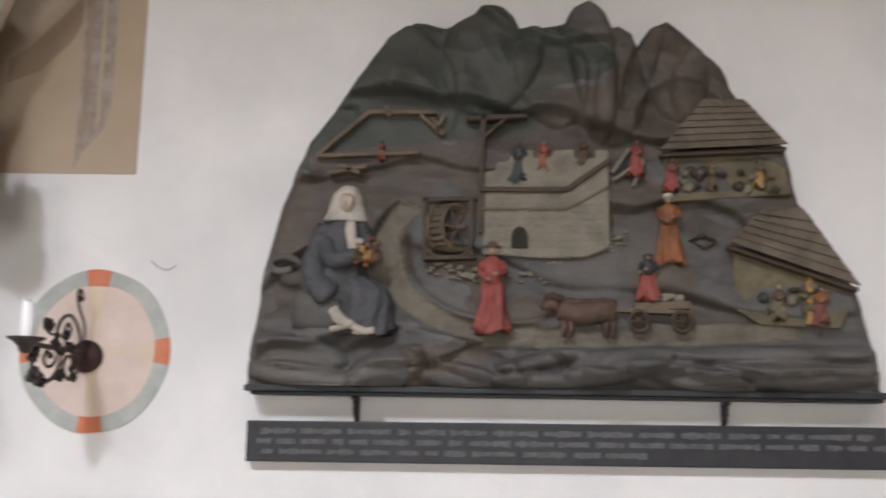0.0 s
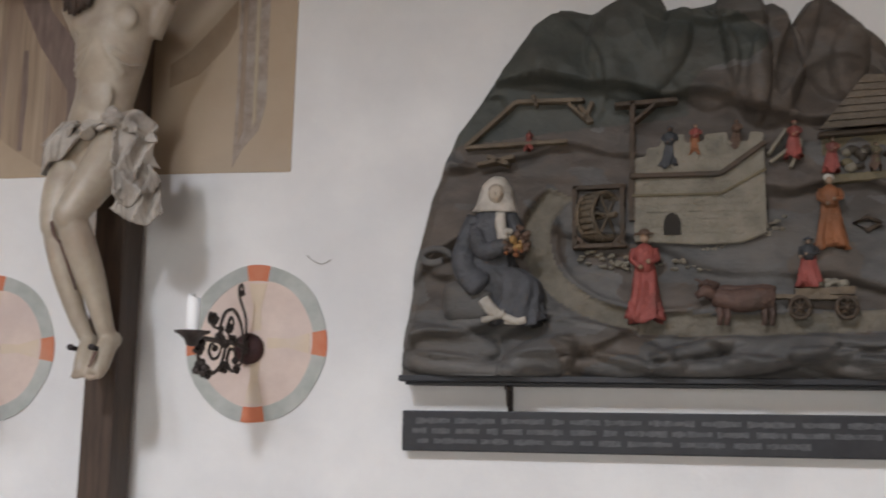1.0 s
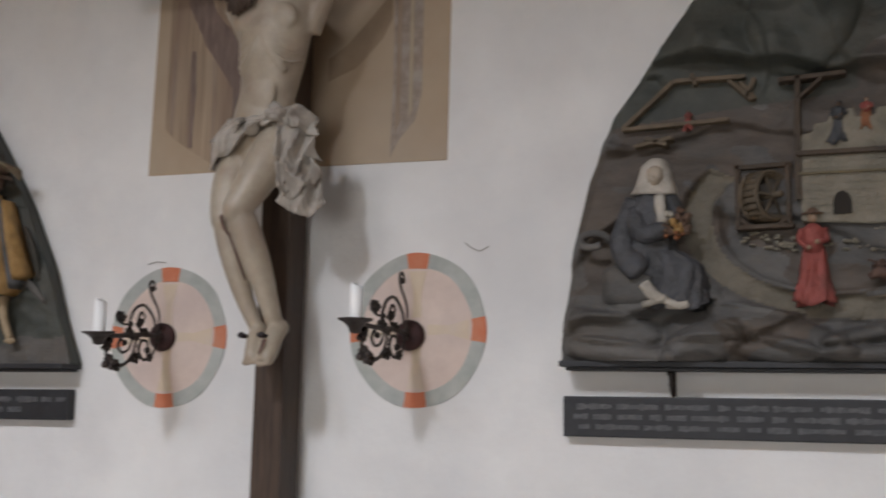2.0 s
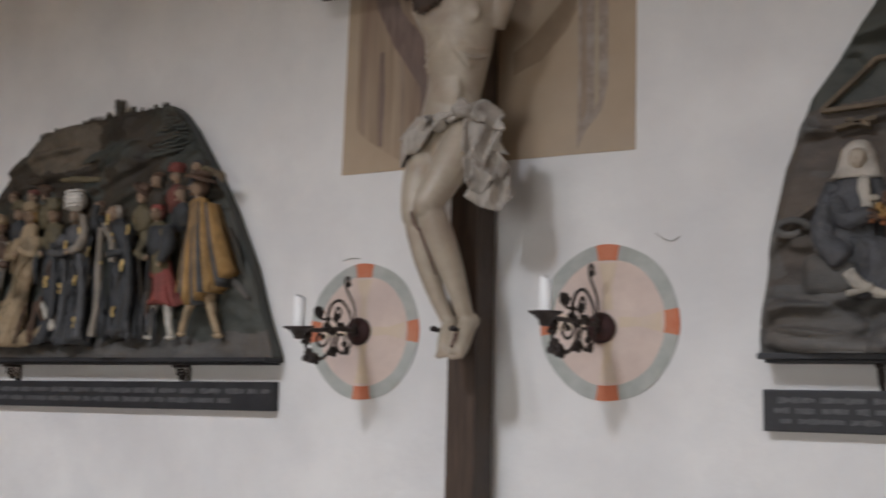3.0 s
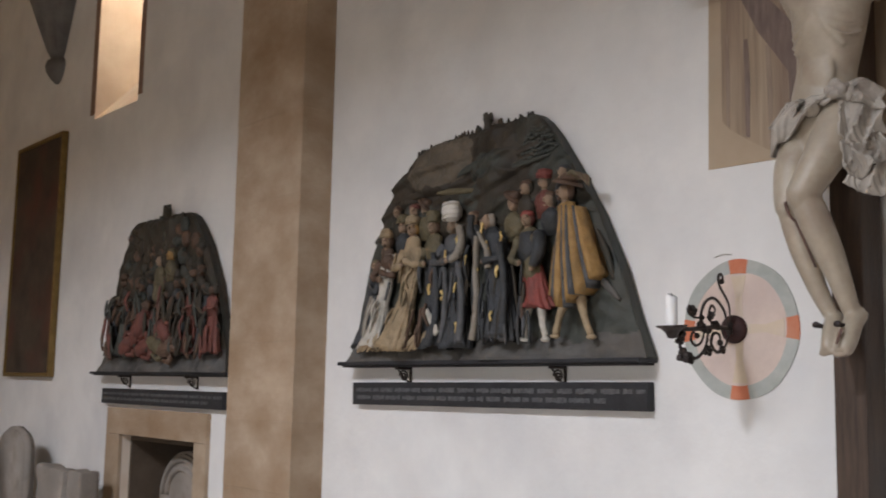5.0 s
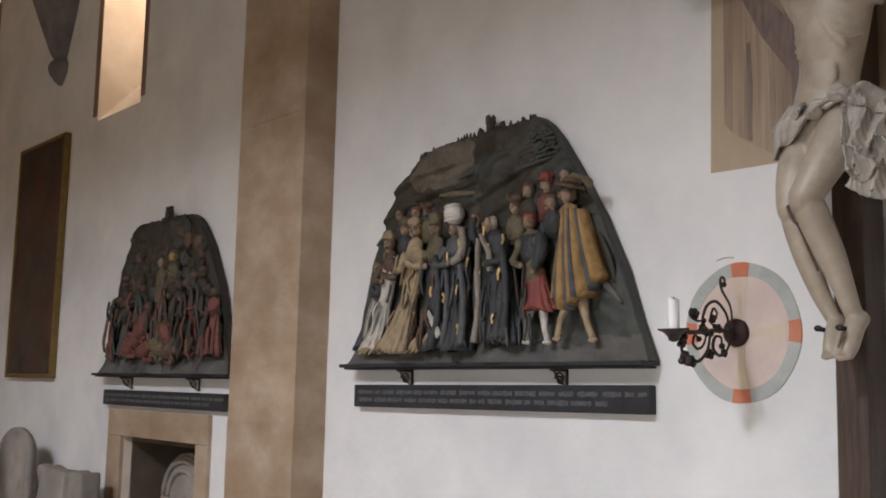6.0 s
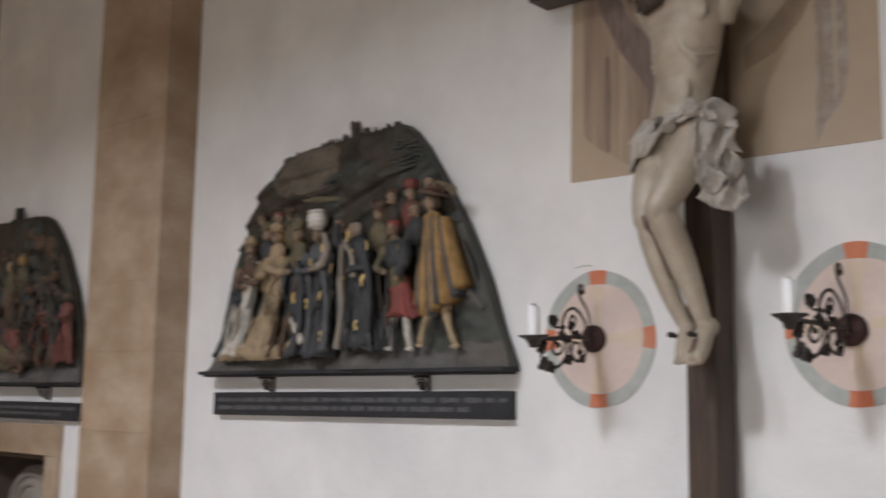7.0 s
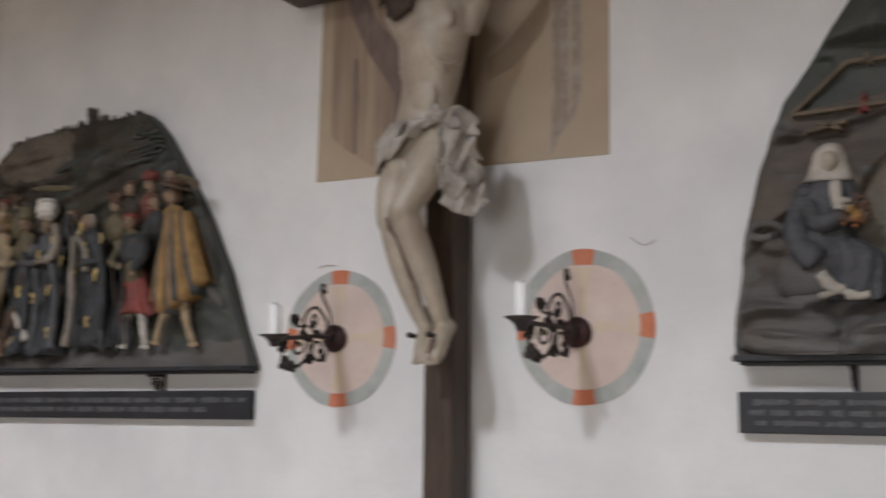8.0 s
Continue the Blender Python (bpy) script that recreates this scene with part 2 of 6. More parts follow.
def outline_slab(name, pts, y_back, y_front, material, parent=None, label="", bevel=0.0):
    """A flat outline in x, z with thickness along y."""
    bm = bmesh.new()
    vs = [bm.verts.new((x, y_front, z)) for x, z in pts]
    f = bm.faces.new(vs)
    r = bmesh.ops.extrude_face_region(bm, geom=[f])
    for v in r["geom"]:
        if isinstance(v, bmesh.types.BMVert):
            v.co.y = y_back
    bmesh.ops.recalc_face_normals(bm, faces=bm.faces)
    if bevel:
        bmesh.ops.bevel(bm, geom=[e for e in bm.edges], offset=bevel, segments=2, affect="EDGES")
    return part(name, bm, material, parent, label, smooth=False)


# ---- the building ----
NORTH = 4.0     # face of the wall with the reliefs
WEST, EAST, TOP = -17.0, 7.0, 12.5


def pierced_wall(name, y_front, y_back, x0, x1, z0, z1, holes, materials):
    """A wall with splayed openings. holes: front x0, x1, z0, z1, then the same at the back."""
    bm = bmesh.new()
    for y, o in ((y_front, 0), (y_back, 4)):
        xs = sorted({x0, x1, *[h[o] for h in holes], *[h[o + 1] for h in holes]})
        zs = sorted({z0, z1, *[h[o + 2] for h in holes], *[h[o + 3] for h in holes]})
        grid = {}
        for xa, xb in zip(xs, xs[1:]):
            for za, zb in zip(zs, zs[1:]):
                cx, cz = (xa + xb) / 2, (za + zb) / 2
                if any(h[o] < cx < h[o + 1] and h[o + 2] < cz < h[o + 3] for h in holes):
                    continue
                q = []
                for key in ((xa, za), (xb, za), (xb, zb), (xa, zb)):
                    if key not in grid:
                        grid[key] = bm.verts.new((key[0], y, key[1]))
                    q.append(grid[key])
                bm.faces.new(q)
    for h in holes:
        f = [(h[0], h[2]), (h[1], h[2]), (h[1], h[3]), (h[0], h[3])]
        b = [(h[4], h[6]), (h[5], h[6]), (h[5], h[7]), (h[4], h[7])]
        for i in range(4):
            j = (i + 1) % 4
            q = [bm.verts.new((x, y, z)) for (x, z), y in ((f[i], y_front), (f[j], y_front), (b[j], y_back), (b[i], y_back))]
            bm.faces.new(q).material_index = 1
    f = [(x0, z0), (x1, z0), (x1, z1), (x0, z1)]
    for i in range(4):
        j = (i + 1) % 4
        bm.faces.new([bm.verts.new((x, y, z)) for (x, z), y in ((f[i], y_front), (f[j], y_front), (f[j], y_back), (f[i], y_back))])
    bmesh.ops.remove_doubles(bm, verts=bm.verts, dist=0.0005)
    bmesh.ops.recalc_face_normals(bm, faces=bm.faces)
    return tagged(part(name, bm, materials, smooth=False), kind="structure")


WIN_Z = (4.23, 7.6)
north_holes = [(-10.19, -9.19, *WIN_Z, -9.95, -9.42, 5.45, 7.4),
               (-14.6, -13.6, *WIN_Z, -14.36, -13.83, 5.45, 7.4),
               (-9.12, -7.72, 0.0, 1.215, -9.12, -7.72, 0.0, 1.215)]
tagged(pierced_wall("wall_north", NORTH, NORTH + 1.1, WEST, EAST, -0.3, TOP, north_holes, [PLASTER, JAMB]), "white lime-plastered church wall with two deep window splays", "wall")
# near-black back and dark brown linings put the doorway's inner shade into colour
box("niche_back", -9.2, -7.6, 5.1, 5.2, -0.3, 1.4, HOLLOW_SHADE)["kind"] = "structure"
for nm, a in (("niche_side", (-9.118, -9.09, 0.0, 1.2)), ("niche_side", (-7.75, -7.722, 0.0, 1.2)), ("niche_top", (-9.089, -7.751, 1.17, 1.212))):
    box(nm, a[0], a[1], 4.075, 5.098, a[2], a[3], NICHE_SHADE, bevel=0)["kind"] = "structure"
# the last opening is an added gap behind the fill lamp
south_holes = [(wx - 0.45, wx + 0.45, 7.2, 10.0, wx - 0.4, wx + 0.4, 7.25, 9.95) for wx, w in NAVE_WINDOWS] + [(-1.9, 0.9, 0.0, 3.2, -1.8, 0.8, 0.0, 3.15)]
tagged(pierced_wall("wall_south", SOUTH, SOUTH - 0.8, WEST, EAST, -0.3, TOP, south_holes, [VAULT, VAULT]), "tan plastered church wall with tall windows", "wall")
box("wall_west", WEST - 0.6, WEST, SOUTH - 0.8, NORTH + 1.1, -0.3, TOP, VAULT, bevel=0)["kind"] = "structure"
box("wall_east", EAST, EAST + 0.6, SOUTH - 0.8, NORTH + 1.1, -0.3, TOP, VAULT, bevel=0)["kind"] = "structure"
box("floor", WEST, EAST, SOUTH, NORTH, -0.25, 0.0, FLOORM, bevel=0)["kind"] = "structure"
box("ceiling", WEST, EAST, SOUTH, NORTH, TOP - 0.3, TOP - 0.004, VAULT, bevel=0)["kind"] = "structure"
# unseen wall and piers added behind the camera to shade the upper north wall
SHADE_WALL_Z = 5.95
box("arcade_wall", WEST + 0.01, EAST - 0.01, -2.2, -1.6, SHADE_WALL_Z, TOP - 0.31, VAULT, bevel=0)["kind"] = "structure"
for px in (-12.6, 5.2):
    box("arcade_pier", px - 0.5, px + 0.5, -2.3, -1.5, 0.002, SHADE_WALL_Z - 0.002, SANDSTONE, bevel=0.05)["kind"] = "structure"

# window panes
for h in north_holes[:2]:
    w = thing("window_1", (0, 0, 0), "narrow church window with leaded frosted panes in a deep splay", "window", kind="structure")
    wf = box("window_frame", h[4], h[5], 5.02, 5.06, h[6], h[7], DARKWOOD, w, 0)
    n = 6
    for k in range(n):
        za, zb = h[6] + (h[7] - h[6]) * k / n, h[6] + (h[7] - h[6]) * (k + 1) / n
        for xa, xb in ((h[4] + 0.02, (h[4] + h[5]) / 2 - 0.01), ((h[4] + h[5]) / 2 + 0.01, h[5] - 0.02)):
            box("pane", xa, xb, 5.005, 5.016, za + 0.012, zb - 0.012, GLASS, wf, 0)
    area_lamp("window_daylight", ((h[4] + h[5]) / 2, 4.985, (h[6] + h[7]) / 2), ((h[4] + h[5]) / 2, 0, (h[6] + h[7]) / 2 - 0.3), 0.5, 1.9, 135, (1.0, 0.89, 0.74))
    # painted border round the opening
    b = thing("window_border", (0, 0, 0), "red-brown painted border round the window splay", "painted border", kind="structure")
    for xa, xb in ((h[0] - 0.11, h[0] - 0.002), (h[1] + 0.002, h[1] + 0.09)):
        box("border_strip", xa, xb, NORTH - 0.004, NORTH + 0.01, h[2] + 0.05, h[3], BORDER, b, 0)

# stone pilaster in courses
pil = thing("pilaster", (0, 0, 0), "brown sandstone pilaster of large ashlar blocks", "pilaster", kind="structure")
random.seed(4)
z = 0.0
while z < TOP - 0.4:
    h = random.choice((0.46, 0.52, 0.58, 0.64))
    h = min(h, TOP - 0.32 - z)
    box("stone_block", -6.845 + random.uniform(-0.002, 0.002), -5.98 + random.uniform(-0.002, 0.002), NORTH - 0.245 + random.uniform(-0.002, 0.002), NORTH + 0.05, z + 0.0004, z + h - 0.0004, SANDSTONE, pil, 0.0015)
    z += h

# ---- carved reliefs ----


def along(pts, n):
    """n points at even lengths along a polyline."""
    p = np.array(pts, float)
    d = np.concatenate([[0], np.cumsum(np.hypot(*np.diff(p, axis=0).T))])
    t = np.linspace(0, d[-1], n)
    return np.stack([np.interp(t, d, p[:, 0]), np.interp(t, d, p[:, 1])], 1)


def carved_panel(left, right, top, bottom_z, height, y_front, material, parent, nx=150, nz=110, back=3.985, slots=None):
    """A carved board: a patch between four outlines whose front is raised by height(x, z)."""
    L, R = along(left, nz), along(right, nz)
    B = along([left[0], right[0]], nx)
    T = along([left[-1], *top, right[-1]], nx)
    u, v = np.linspace(0, 1, nx)[None, :, None], np.linspace(0, 1, nz)[:, None, None]
    P = (1 - v) * B[None] + v * T[None] + (1 - u) * L[:, None] + u * R[:, None] - ((1 - u) * (1 - v) * B[0] + u * (1 - v) * B[-1] + (1 - u) * v * T[0] + u * v * T[-1])
    verts, faces, idx = [], [], []
    for j in range(nz):
        for i in range(nx):
            x, z = P[j, i]
            edge = min(i, nx - 1 - i, j + 3, nz - 1 - j) / 4
            h = height(x, z) * min(1, 0.35 + 0.65 * edge)
            verts.append((x, y_front - h, z))
    for j in range(nz - 1):
        for i in range(nx - 1):
            a = j * nx + i
            faces.append((a, a + 1, a + nx + 1, a + nx))
            idx.append(slots(*P[j, i]) if slots else 0)
    ring = [i for i in range(nx)] + [j * nx + nx - 1 for j in range(1, nz)] + [(nz - 1) * nx + i for i in range(nx - 2, -1, -1)] + [j * nx for j in range(nz - 2, 0, -1)]
    base = len(verts)
    for k in ring:
        verts.append((verts[k][0], back, verts[k][2]))
    m = len(ring)
    for k in range(m):
        faces.append((ring[k], ring[(k + 1) % m], base + (k + 1) % m, base + k))
        idx.append(0)
    me = bpy.data.meshes.new("panel")
    me.from_pydata(verts, [], faces)
    for mt in (material if isinstance(material, list) else [material]):
        me.materials.append(mt)
    me.polygons.foreach_set("material_index", idx)
    me.polygons.foreach_set("use_smooth", [True] * len(me.polygons))
    me.update()
    ob = new("panel", me)
    ob.parent = parent
    return ob


def fbm(x, z, s, oct=4, seed=0.0):
    return noise.fractal(Vector((x * s, z * s, seed)), 0.9, 2.1, oct, noise_basis="PERLIN_ORIGINAL")


def ridge(x, z, s, seed=0.0):
    """Sharp carved creases."""
    return 1 - abs(noise.noise(Vector((x * s, z * s, seed)))) * 2.2


def hump(x, z, cx, cz, rx, rz, ang=0.0):
    """A rounded mound with a crisp foot."""
    c, s = math.cos(ang), math.sin(ang)
    dx, dz = (x - cx) * c + (z - cz) * s, -(x - cx) * s + (z - cz) * c
    q = 1 - (dx / rx) ** 2 - (dz / rz) ** 2
    return math.sqrt(q) if q > 0 else 0.0


def ledge(x, z, cx, cz, rx, rz, ang=0.0):
    """A rock bank that swells downwards and breaks off sharply at its wavy lower lip."""
    dx = (x - cx) / rx
    if abs(dx) >= 1:
        return 0.0
    lip = cz - rz + ang * (x - cx) + 0.25 * rz * math.sin(3.3 * dx + cx * 7) + 0.35 * rz * dx * dx
    v = (z - lip) / (2 * rz)
    if v < 0 or v > 1:
        return 0.0
    return (1 - v) ** 0.8 * min(1.0, v * 16) * (1 - dx * dx) ** 0.5


def add_beam(bm, x0, z0, x1, z1, w, y_back, y_front, slot=0):
    """A squared timber laid in the plane of the board."""
    d = Vector((x1 - x0, 0, z1 - z0))
    n = Vector((-d.z, 0, d.x)).normalized() * w / 2
    a, b = Vector((x0, 0, z0)), Vector((x1, 0, z1))
    c = [a - n, b - n, b + n, a + n]
    fr = [bm.verts.new((p.x, y_front, p.z)) for p in c]
    bk = [bm.verts.new((p.x, y_back, p.z)) for p in c]
    fs = [bm.faces.new(fr[::-1]), bm.faces.new(bk)]
    for i in range(4):
        fs.append(bm.faces.new((fr[i], fr[(i + 1) % 4], bk[(i + 1) % 4], bk[i])))
    for f in fs:
        f.material_index = slot


def beam(name, x0, z0, x1, z1, w, y_back, y_front, material, parent):
    bm = bmesh.new()
    add_beam(bm, x0, z0, x1, z1, w, y_back, y_front)
    bmesh.ops.recalc_face_normals(bm, faces=bm.faces)
    bmesh.ops.bevel(bm, geom=bm.edges[:], offset=min(0.003, w * 0.2), segments=1, affect="EDGES")
    return part(name, bm, material, parent, smooth=False)


def add_robe(bm, x, z0, z1, w0, w1, y, slot=0, folds=7, lean=0.0, seed=0, depth=0.6, flare=0.0):
    """A draped robe: a fluted, tapering bell, its hem trailing."""
    n, m = 64, 14
    rng = random.Random(seed)
    ph, amp = rng.uniform(0, 6), rng.uniform(0.20, 0.30)
    rings = []
    for j in range(m + 1):
        v = j / m
        w = w0 + (w1 - w0) * v ** 0.75
        cx = x + lean * v + flare * (1 - v) ** 3
        ring = []
        for k in range(n):
            a = 2 * math.pi * k / n
            f = 1 + amp * (1 - 0.6 * v) * (0.8 - 1.6 * abs(math.sin(0.5 * folds * a + ph + 1.1 * math.sin(3 * v + ph) + 0.5 * math.sin(2 * a)))) + 0.05 * math.sin(2.3 * folds * a + 2 * ph) * (1 - v)
            ring.append(bm.verts.new((cx + w * f * math.cos(a), y - w * depth * f * math.sin(a), z0 + (z1 - z0) * v + 0.012 * (1 - v) ** 4 * math.sin(3 * a + ph))))
        rings.append(ring)
    for a, b in zip(rings, rings[1:]):
        for k in range(n):
            bm.faces.new((a[k], a[(k + 1) % n], b[(k + 1) % n], b[k])).material_index = slot
    bm.faces.new(rings[0][::-1]).material_index = slot
    bm.faces.new(rings[-1]).material_index = slot


def add_person(bm, x, z, h, y, slots, hat="none", seed=0, width=1.0, legs=False, lean=0.0, arm=0, flare=0.0):
    """A plain carved figure, h high, standing at z. slots: robe, torso, head, hat, limbs."""
    robe, torso, head, hatc, limb = slots
    w = h * 0.17 * width
    tx = x + lean * h
    if legs:
        for s, e in ((-0.55, -0.9), (0.5, 0.8)):
            add_tube(bm, [(x + s * w * 0.7, y, z + h * 0.42), (x + e * w * 0.75, y - 0.012, z + h * 0.22), (x + e * w * 0.8, y, z + 0.012), (x + e * w * 1.25, y - 0.03, z)], [w * 0.34, w * 0.26, w * 0.17, w * 0.2], 8, limb)
        add_robe(bm, x, z + h * 0.34, z + h * 0.6, w * 1.05, w * 0.62, y, robe, 8, lean * h * 0.3, seed)
    else:
        add_robe(bm, x, z, z + h * 0.6, w * 1.15, w * 0.6, y, robe, 7, lean * h * 0.5, seed, flare=flare)
    add_tube(bm, [(x + lean * h * 0.4, y, z + h * 0.54), (tx, y - 0.008, z + h * 0.64), (tx, y - 0.006, z + h * 0.77), (tx, y, z + h * 0.83)], [(w * 0.55, w * 0.45), (w * 0.62, w * 0.5), (w * 0.74, w * 0.45), (w * 0.3, w * 0.28)], 14, torso)
    for s in (-1, 1):
        hand = (tx + s * w * 0.25 + arm * w * 0.9, y - w * 0.75, z + h * (0.60 + 0.03 * s))
        add_tube(bm, smooth_path([(tx + s * w * 0.66, y - 0.004, z + h * 0.78), (tx + s * w * 0.8, y - w * 0.35, z + h * 0.66), hand], 4), [w * 0.19] * 5 + [w * 0.17] * 3 + [w * 0.12], 8, torso)
        add_ball(bm, hand, w * 0.16, head, 8, 6)
    hz = z + h * 0.905
    add_ball(bm, (tx, y - w * 0.15, hz), (h * 0.047, h * 0.048, h * 0.062), head, 14, 10)
    if hat == "brim":
        add_tube(bm, [(tx, y, hz + h * 0.035), (tx, y, hz + h * 0.05)], [h * 0.115, h * 0.11], 14, hatc)
        add_ball(bm, (tx, y, hz + h * 0.06), (h * 0.066, h * 0.06, h * 0.05), hatc)
    elif hat == "turban":
        add_ball(bm, (tx, y - 0.004, hz + h * 0.075), (h * 0.1, h * 0.085, h * 0.085), hatc, 16, 10)
        for k in range(3):
            add_tube(bm, [(tx + math.cos(a) * h * 0.1, y - 0.004 - math.sin(a) * h * 0.09, hz + h * (0.05 + 0.035 * k) + 0.012 * math.cos(a)) for a in [q * math.pi / 8 for q in range(9)]], h * 0.010, 6, hatc)
    elif hat == "veil":
        add_tube(bm, [(tx, y + 0.004, hz - h * 0.10), (tx, y + 0.004, hz), (tx, y + 0.002, hz + h * 0.07), (tx, y, hz + h * 0.1)], [(h * 0.13, h * 0.07), (h * 0.105, h * 0.075), (h * 0.07, h * 0.06), (h * 0.02, h * 0.02)], 16, hatc)
    elif hat == "cap":
        add_ball(bm, (tx, y + 0.002, hz + h * 0.04), (h * 0.075, h * 0.07, h * 0.06), hatc)
    elif hat == "hair":
        add_ball(bm, (tx, y + h * 0.02, hz + h * 0.012), (h * 0.08, h * 0.06, h * 0.085), hatc)


def person(parent, x, z, h, y, mats, **kw):
    bm = bmesh.new()
    add_person(bm, x, z, h, y, (0, 1, 2, 3, 4), **kw)
    return part("carved_figure", bm, list(mats), parent)


def add_gown(bm, line, y, slot, folds=6, seed=0, depth=0.55):
    """A pleated gown along a leaning line of (x, z, half width), from the shoulders to a hem that spreads."""
    path = smooth_path([(p[0], p[2], p[1]) for p in line], 6)
    n, m = 52, len(path) - 1
    ph = random.Random(seed).uniform(0, 6)
    rings = []
    for j, p in enumerate(path):
        v = j / m
        ring = []
        for k in range(n):
            a = 2 * math.pi * k / n
            q = (folds * a / (2 * math.pi) * 2 + ph + 0.7 * math.sin(2.5 * v + ph) + 0.25 * math.sin(2 * a)) % 1.0
            f = 1 + (0.05 + 0.30 * v) * ((q / 0.65 if q < 0.65 else (1 - q) / 0.35) - 0.55)
            ring.append(bm.verts.new((p.x + p.y * f * math.cos(a), y - p.y * depth * f * math.sin(a), p.z + 0.016 * v ** 4 * math.sin(3 * a + ph))))
        rings.append(ring)
    for a, b in zip(rings, rings[1:]):
        for k in range(n):
            bm.faces.new((b[k], b[(k + 1) % n], a[(k + 1) % n], a[k])).material_index = slot
    bm.faces.new(rings[0]).material_index = slot
    bm.faces.new(rings[-1][::-1]).material_index = slot


def add_head(bm, x, z, s, y, skin, hair, hatc, hat, seed=0, turn=0.0):
    """A carved head, z at its middle and s its half height, with brow, nose, chin, hair and hat."""
    add_tube(bm, [(x, y + 0.01, z - s * 1.7), (x, y, z - s * 0.7)], [s * 0.5, s * 0.42], 10, skin)
    add_ball(bm, (x, y - s * 0.1, z), (s * 0.68, s * 0.75, s * 0.95), skin, 14, 10)
    add_ball(bm, (x + turn * s, y - s * 0.83, z - s * 0.08), (s * 0.13, s * 0.2, s * 0.24), skin, 8, 6)
    add_ball(bm, (x + turn * s, y - s * 0.62, z + s * 0.25), (s * 0.5, s * 0.2, s * 0.12), skin, 8, 6)
    add_ball(bm, (x + turn * s, y - s * 0.6, z - s * 0.65), (s * 0.28, s * 0.22, s * 0.2), skin if seed % 3 else hair, 8, 6)
    for k in (-1, 1):
        add_ball(bm, (x + turn * s + k * s * 0.26, y - s * 0.72, z + s * 0.08), (s * 0.14, s * 0.06, s * 0.09), hair, 6, 5)
    add_ball(bm, (x - turn * 0.4 * s, y + s * 0.3, z + s * 0.12), (s * 0.88, s * 0.75, s * 1.02), hair, 12, 8)
    if hat == "turban":
        add_ball(bm, (x, y, z + s * 1.05), (s * 1.12, s * 1.0, s * 0.8), hatc, 14, 8)
        for k in range(4):
            add_tube(bm, [(x + math.cos(a) * s * (1.12 - 0.1 * k), y - math.sin(a) * s * (1.02 - 0.08 * k), z + s * (0.65 + 0.3 * k) + s * 0.16 * math.cos(a + seed)) for a in [q * math.pi / 7 for q in range(8)]], s * 0.10, 6, hatc)
    elif hat == "tall":
        add_tube(bm, [(x, y, z + s * 0.5), (x, y, z + s * 0.8), (x, y + 0.004, z + s * 1.9), (x, y + 0.004, z + s * 2.15)], [s * 0.85, s * 0.95, s * 1.15, s * 0.7], 14, hatc)
    elif hat == "brim":
        add_tube(bm, [(x, y, z + s * 0.55), (x + 0.01, y, z + s * 0.78)], [s * 1.45, s * 1.25], 14, hatc)
        add_ball(bm, (x, y, z + s * 0.85), (s * 0.95, s * 0.85, s * 0.65), hatc)
    elif hat == "cap":
        add_ball(bm, (x - 0.1 * s, y + s * 0.1, z + s * 0.62), (s * 0.92, s * 0.82, s * 0.55), hatc)


def carve(bm, amp=0.004, freq=38.0):
    """Uneven chisel work over a whole figure."""
    bm.normal_update()
    for v in bm.verts:
        v.co += v.normal * amp * noise.fractal(v.co * freq, 0.8, 2.0, 3)


def gowned_figure(parent, head, s, y, mats, hat, line, arms=(), folds=6, seed=0, turn=0.0, legs=()):
    """mats: gown, upper body, skin, hair, hat, limbs. arms: shoulder, elbow and wrist as (x, forward, z)."""
    bm = bmesh.new()
    add_gown(bm, line, y, 0, folds, seed)
    x, z = head
    w = line[0][2]
    add_tube(bm, [(line[0][0], y, line[0][1] - s * 2.6), (line[0][0], y - 0.006, line[0][1] - s * 0.9), (x, y, z - s * 1.35), (x, y, z - s * 0.9)], [(w * 0.85, w * 0.62), (w * 1.1, w * 0.68), (w * 0.95, w * 0.5), (w * 0.35, w * 0.3)], 16, 1)
    for arm in arms:
        path = smooth_path([(ax, y - f, az) for ax, f, az in arm], 4)
        n = len(path)
        add_tube(bm, path, [s * (0.62 + 0.12 * math.sin(k * 1.9)) * (1 - 0.35 * k / (n - 1)) for k in range(n)], 9, 1)
        add_ball(bm, path[-1], (s * 0.34, s * 0.3, s * 0.38), 2, 8, 6)
    for leg in legs:
        path = smooth_path([(lx, y - f, lz) for lx, f, lz in leg], 4)
        n = len(path)
        add_tube(bm, path, [0.030 - 0.013 * min(1, k / (n - 4)) for k in range(n)], 9, 5)
        add_ball(bm, path[-1] + Vector((0.008, -0.012, -0.004)), (0.03, 0.02, 0.013), 5, 8, 6)
    add_head(bm, x, z, s, y - 0.008, 2, 3, 4, hat, seed, turn)
    carve(bm)
    return part("carved_figure", bm, list(mats), parent)


def back_figure(parent, x, z, s, y, mats, hat, seed=0, turn=0.0):
    """Head and shoulders behind the front rank. mats: clothes, skin, hair, hat."""
    bm = bmesh.new()
    add_tube(bm, [(x, y + 0.02, z - s * 4.2), (x, y + 0.004, z - s * 2.2), (x, y, z - s * 1.5), (x, y, z - s * 0.9)], [(s * 1.3, s), (s * 1.55, s), (s * 1.2, s * 0.8), (s * 0.45, s * 0.4)], 14, 0)
    add_head(bm, x, z, s, y, 1, 2, 3, hat, seed, turn)
    carve(bm)
    return part("carved_figure", bm, list(mats), parent)


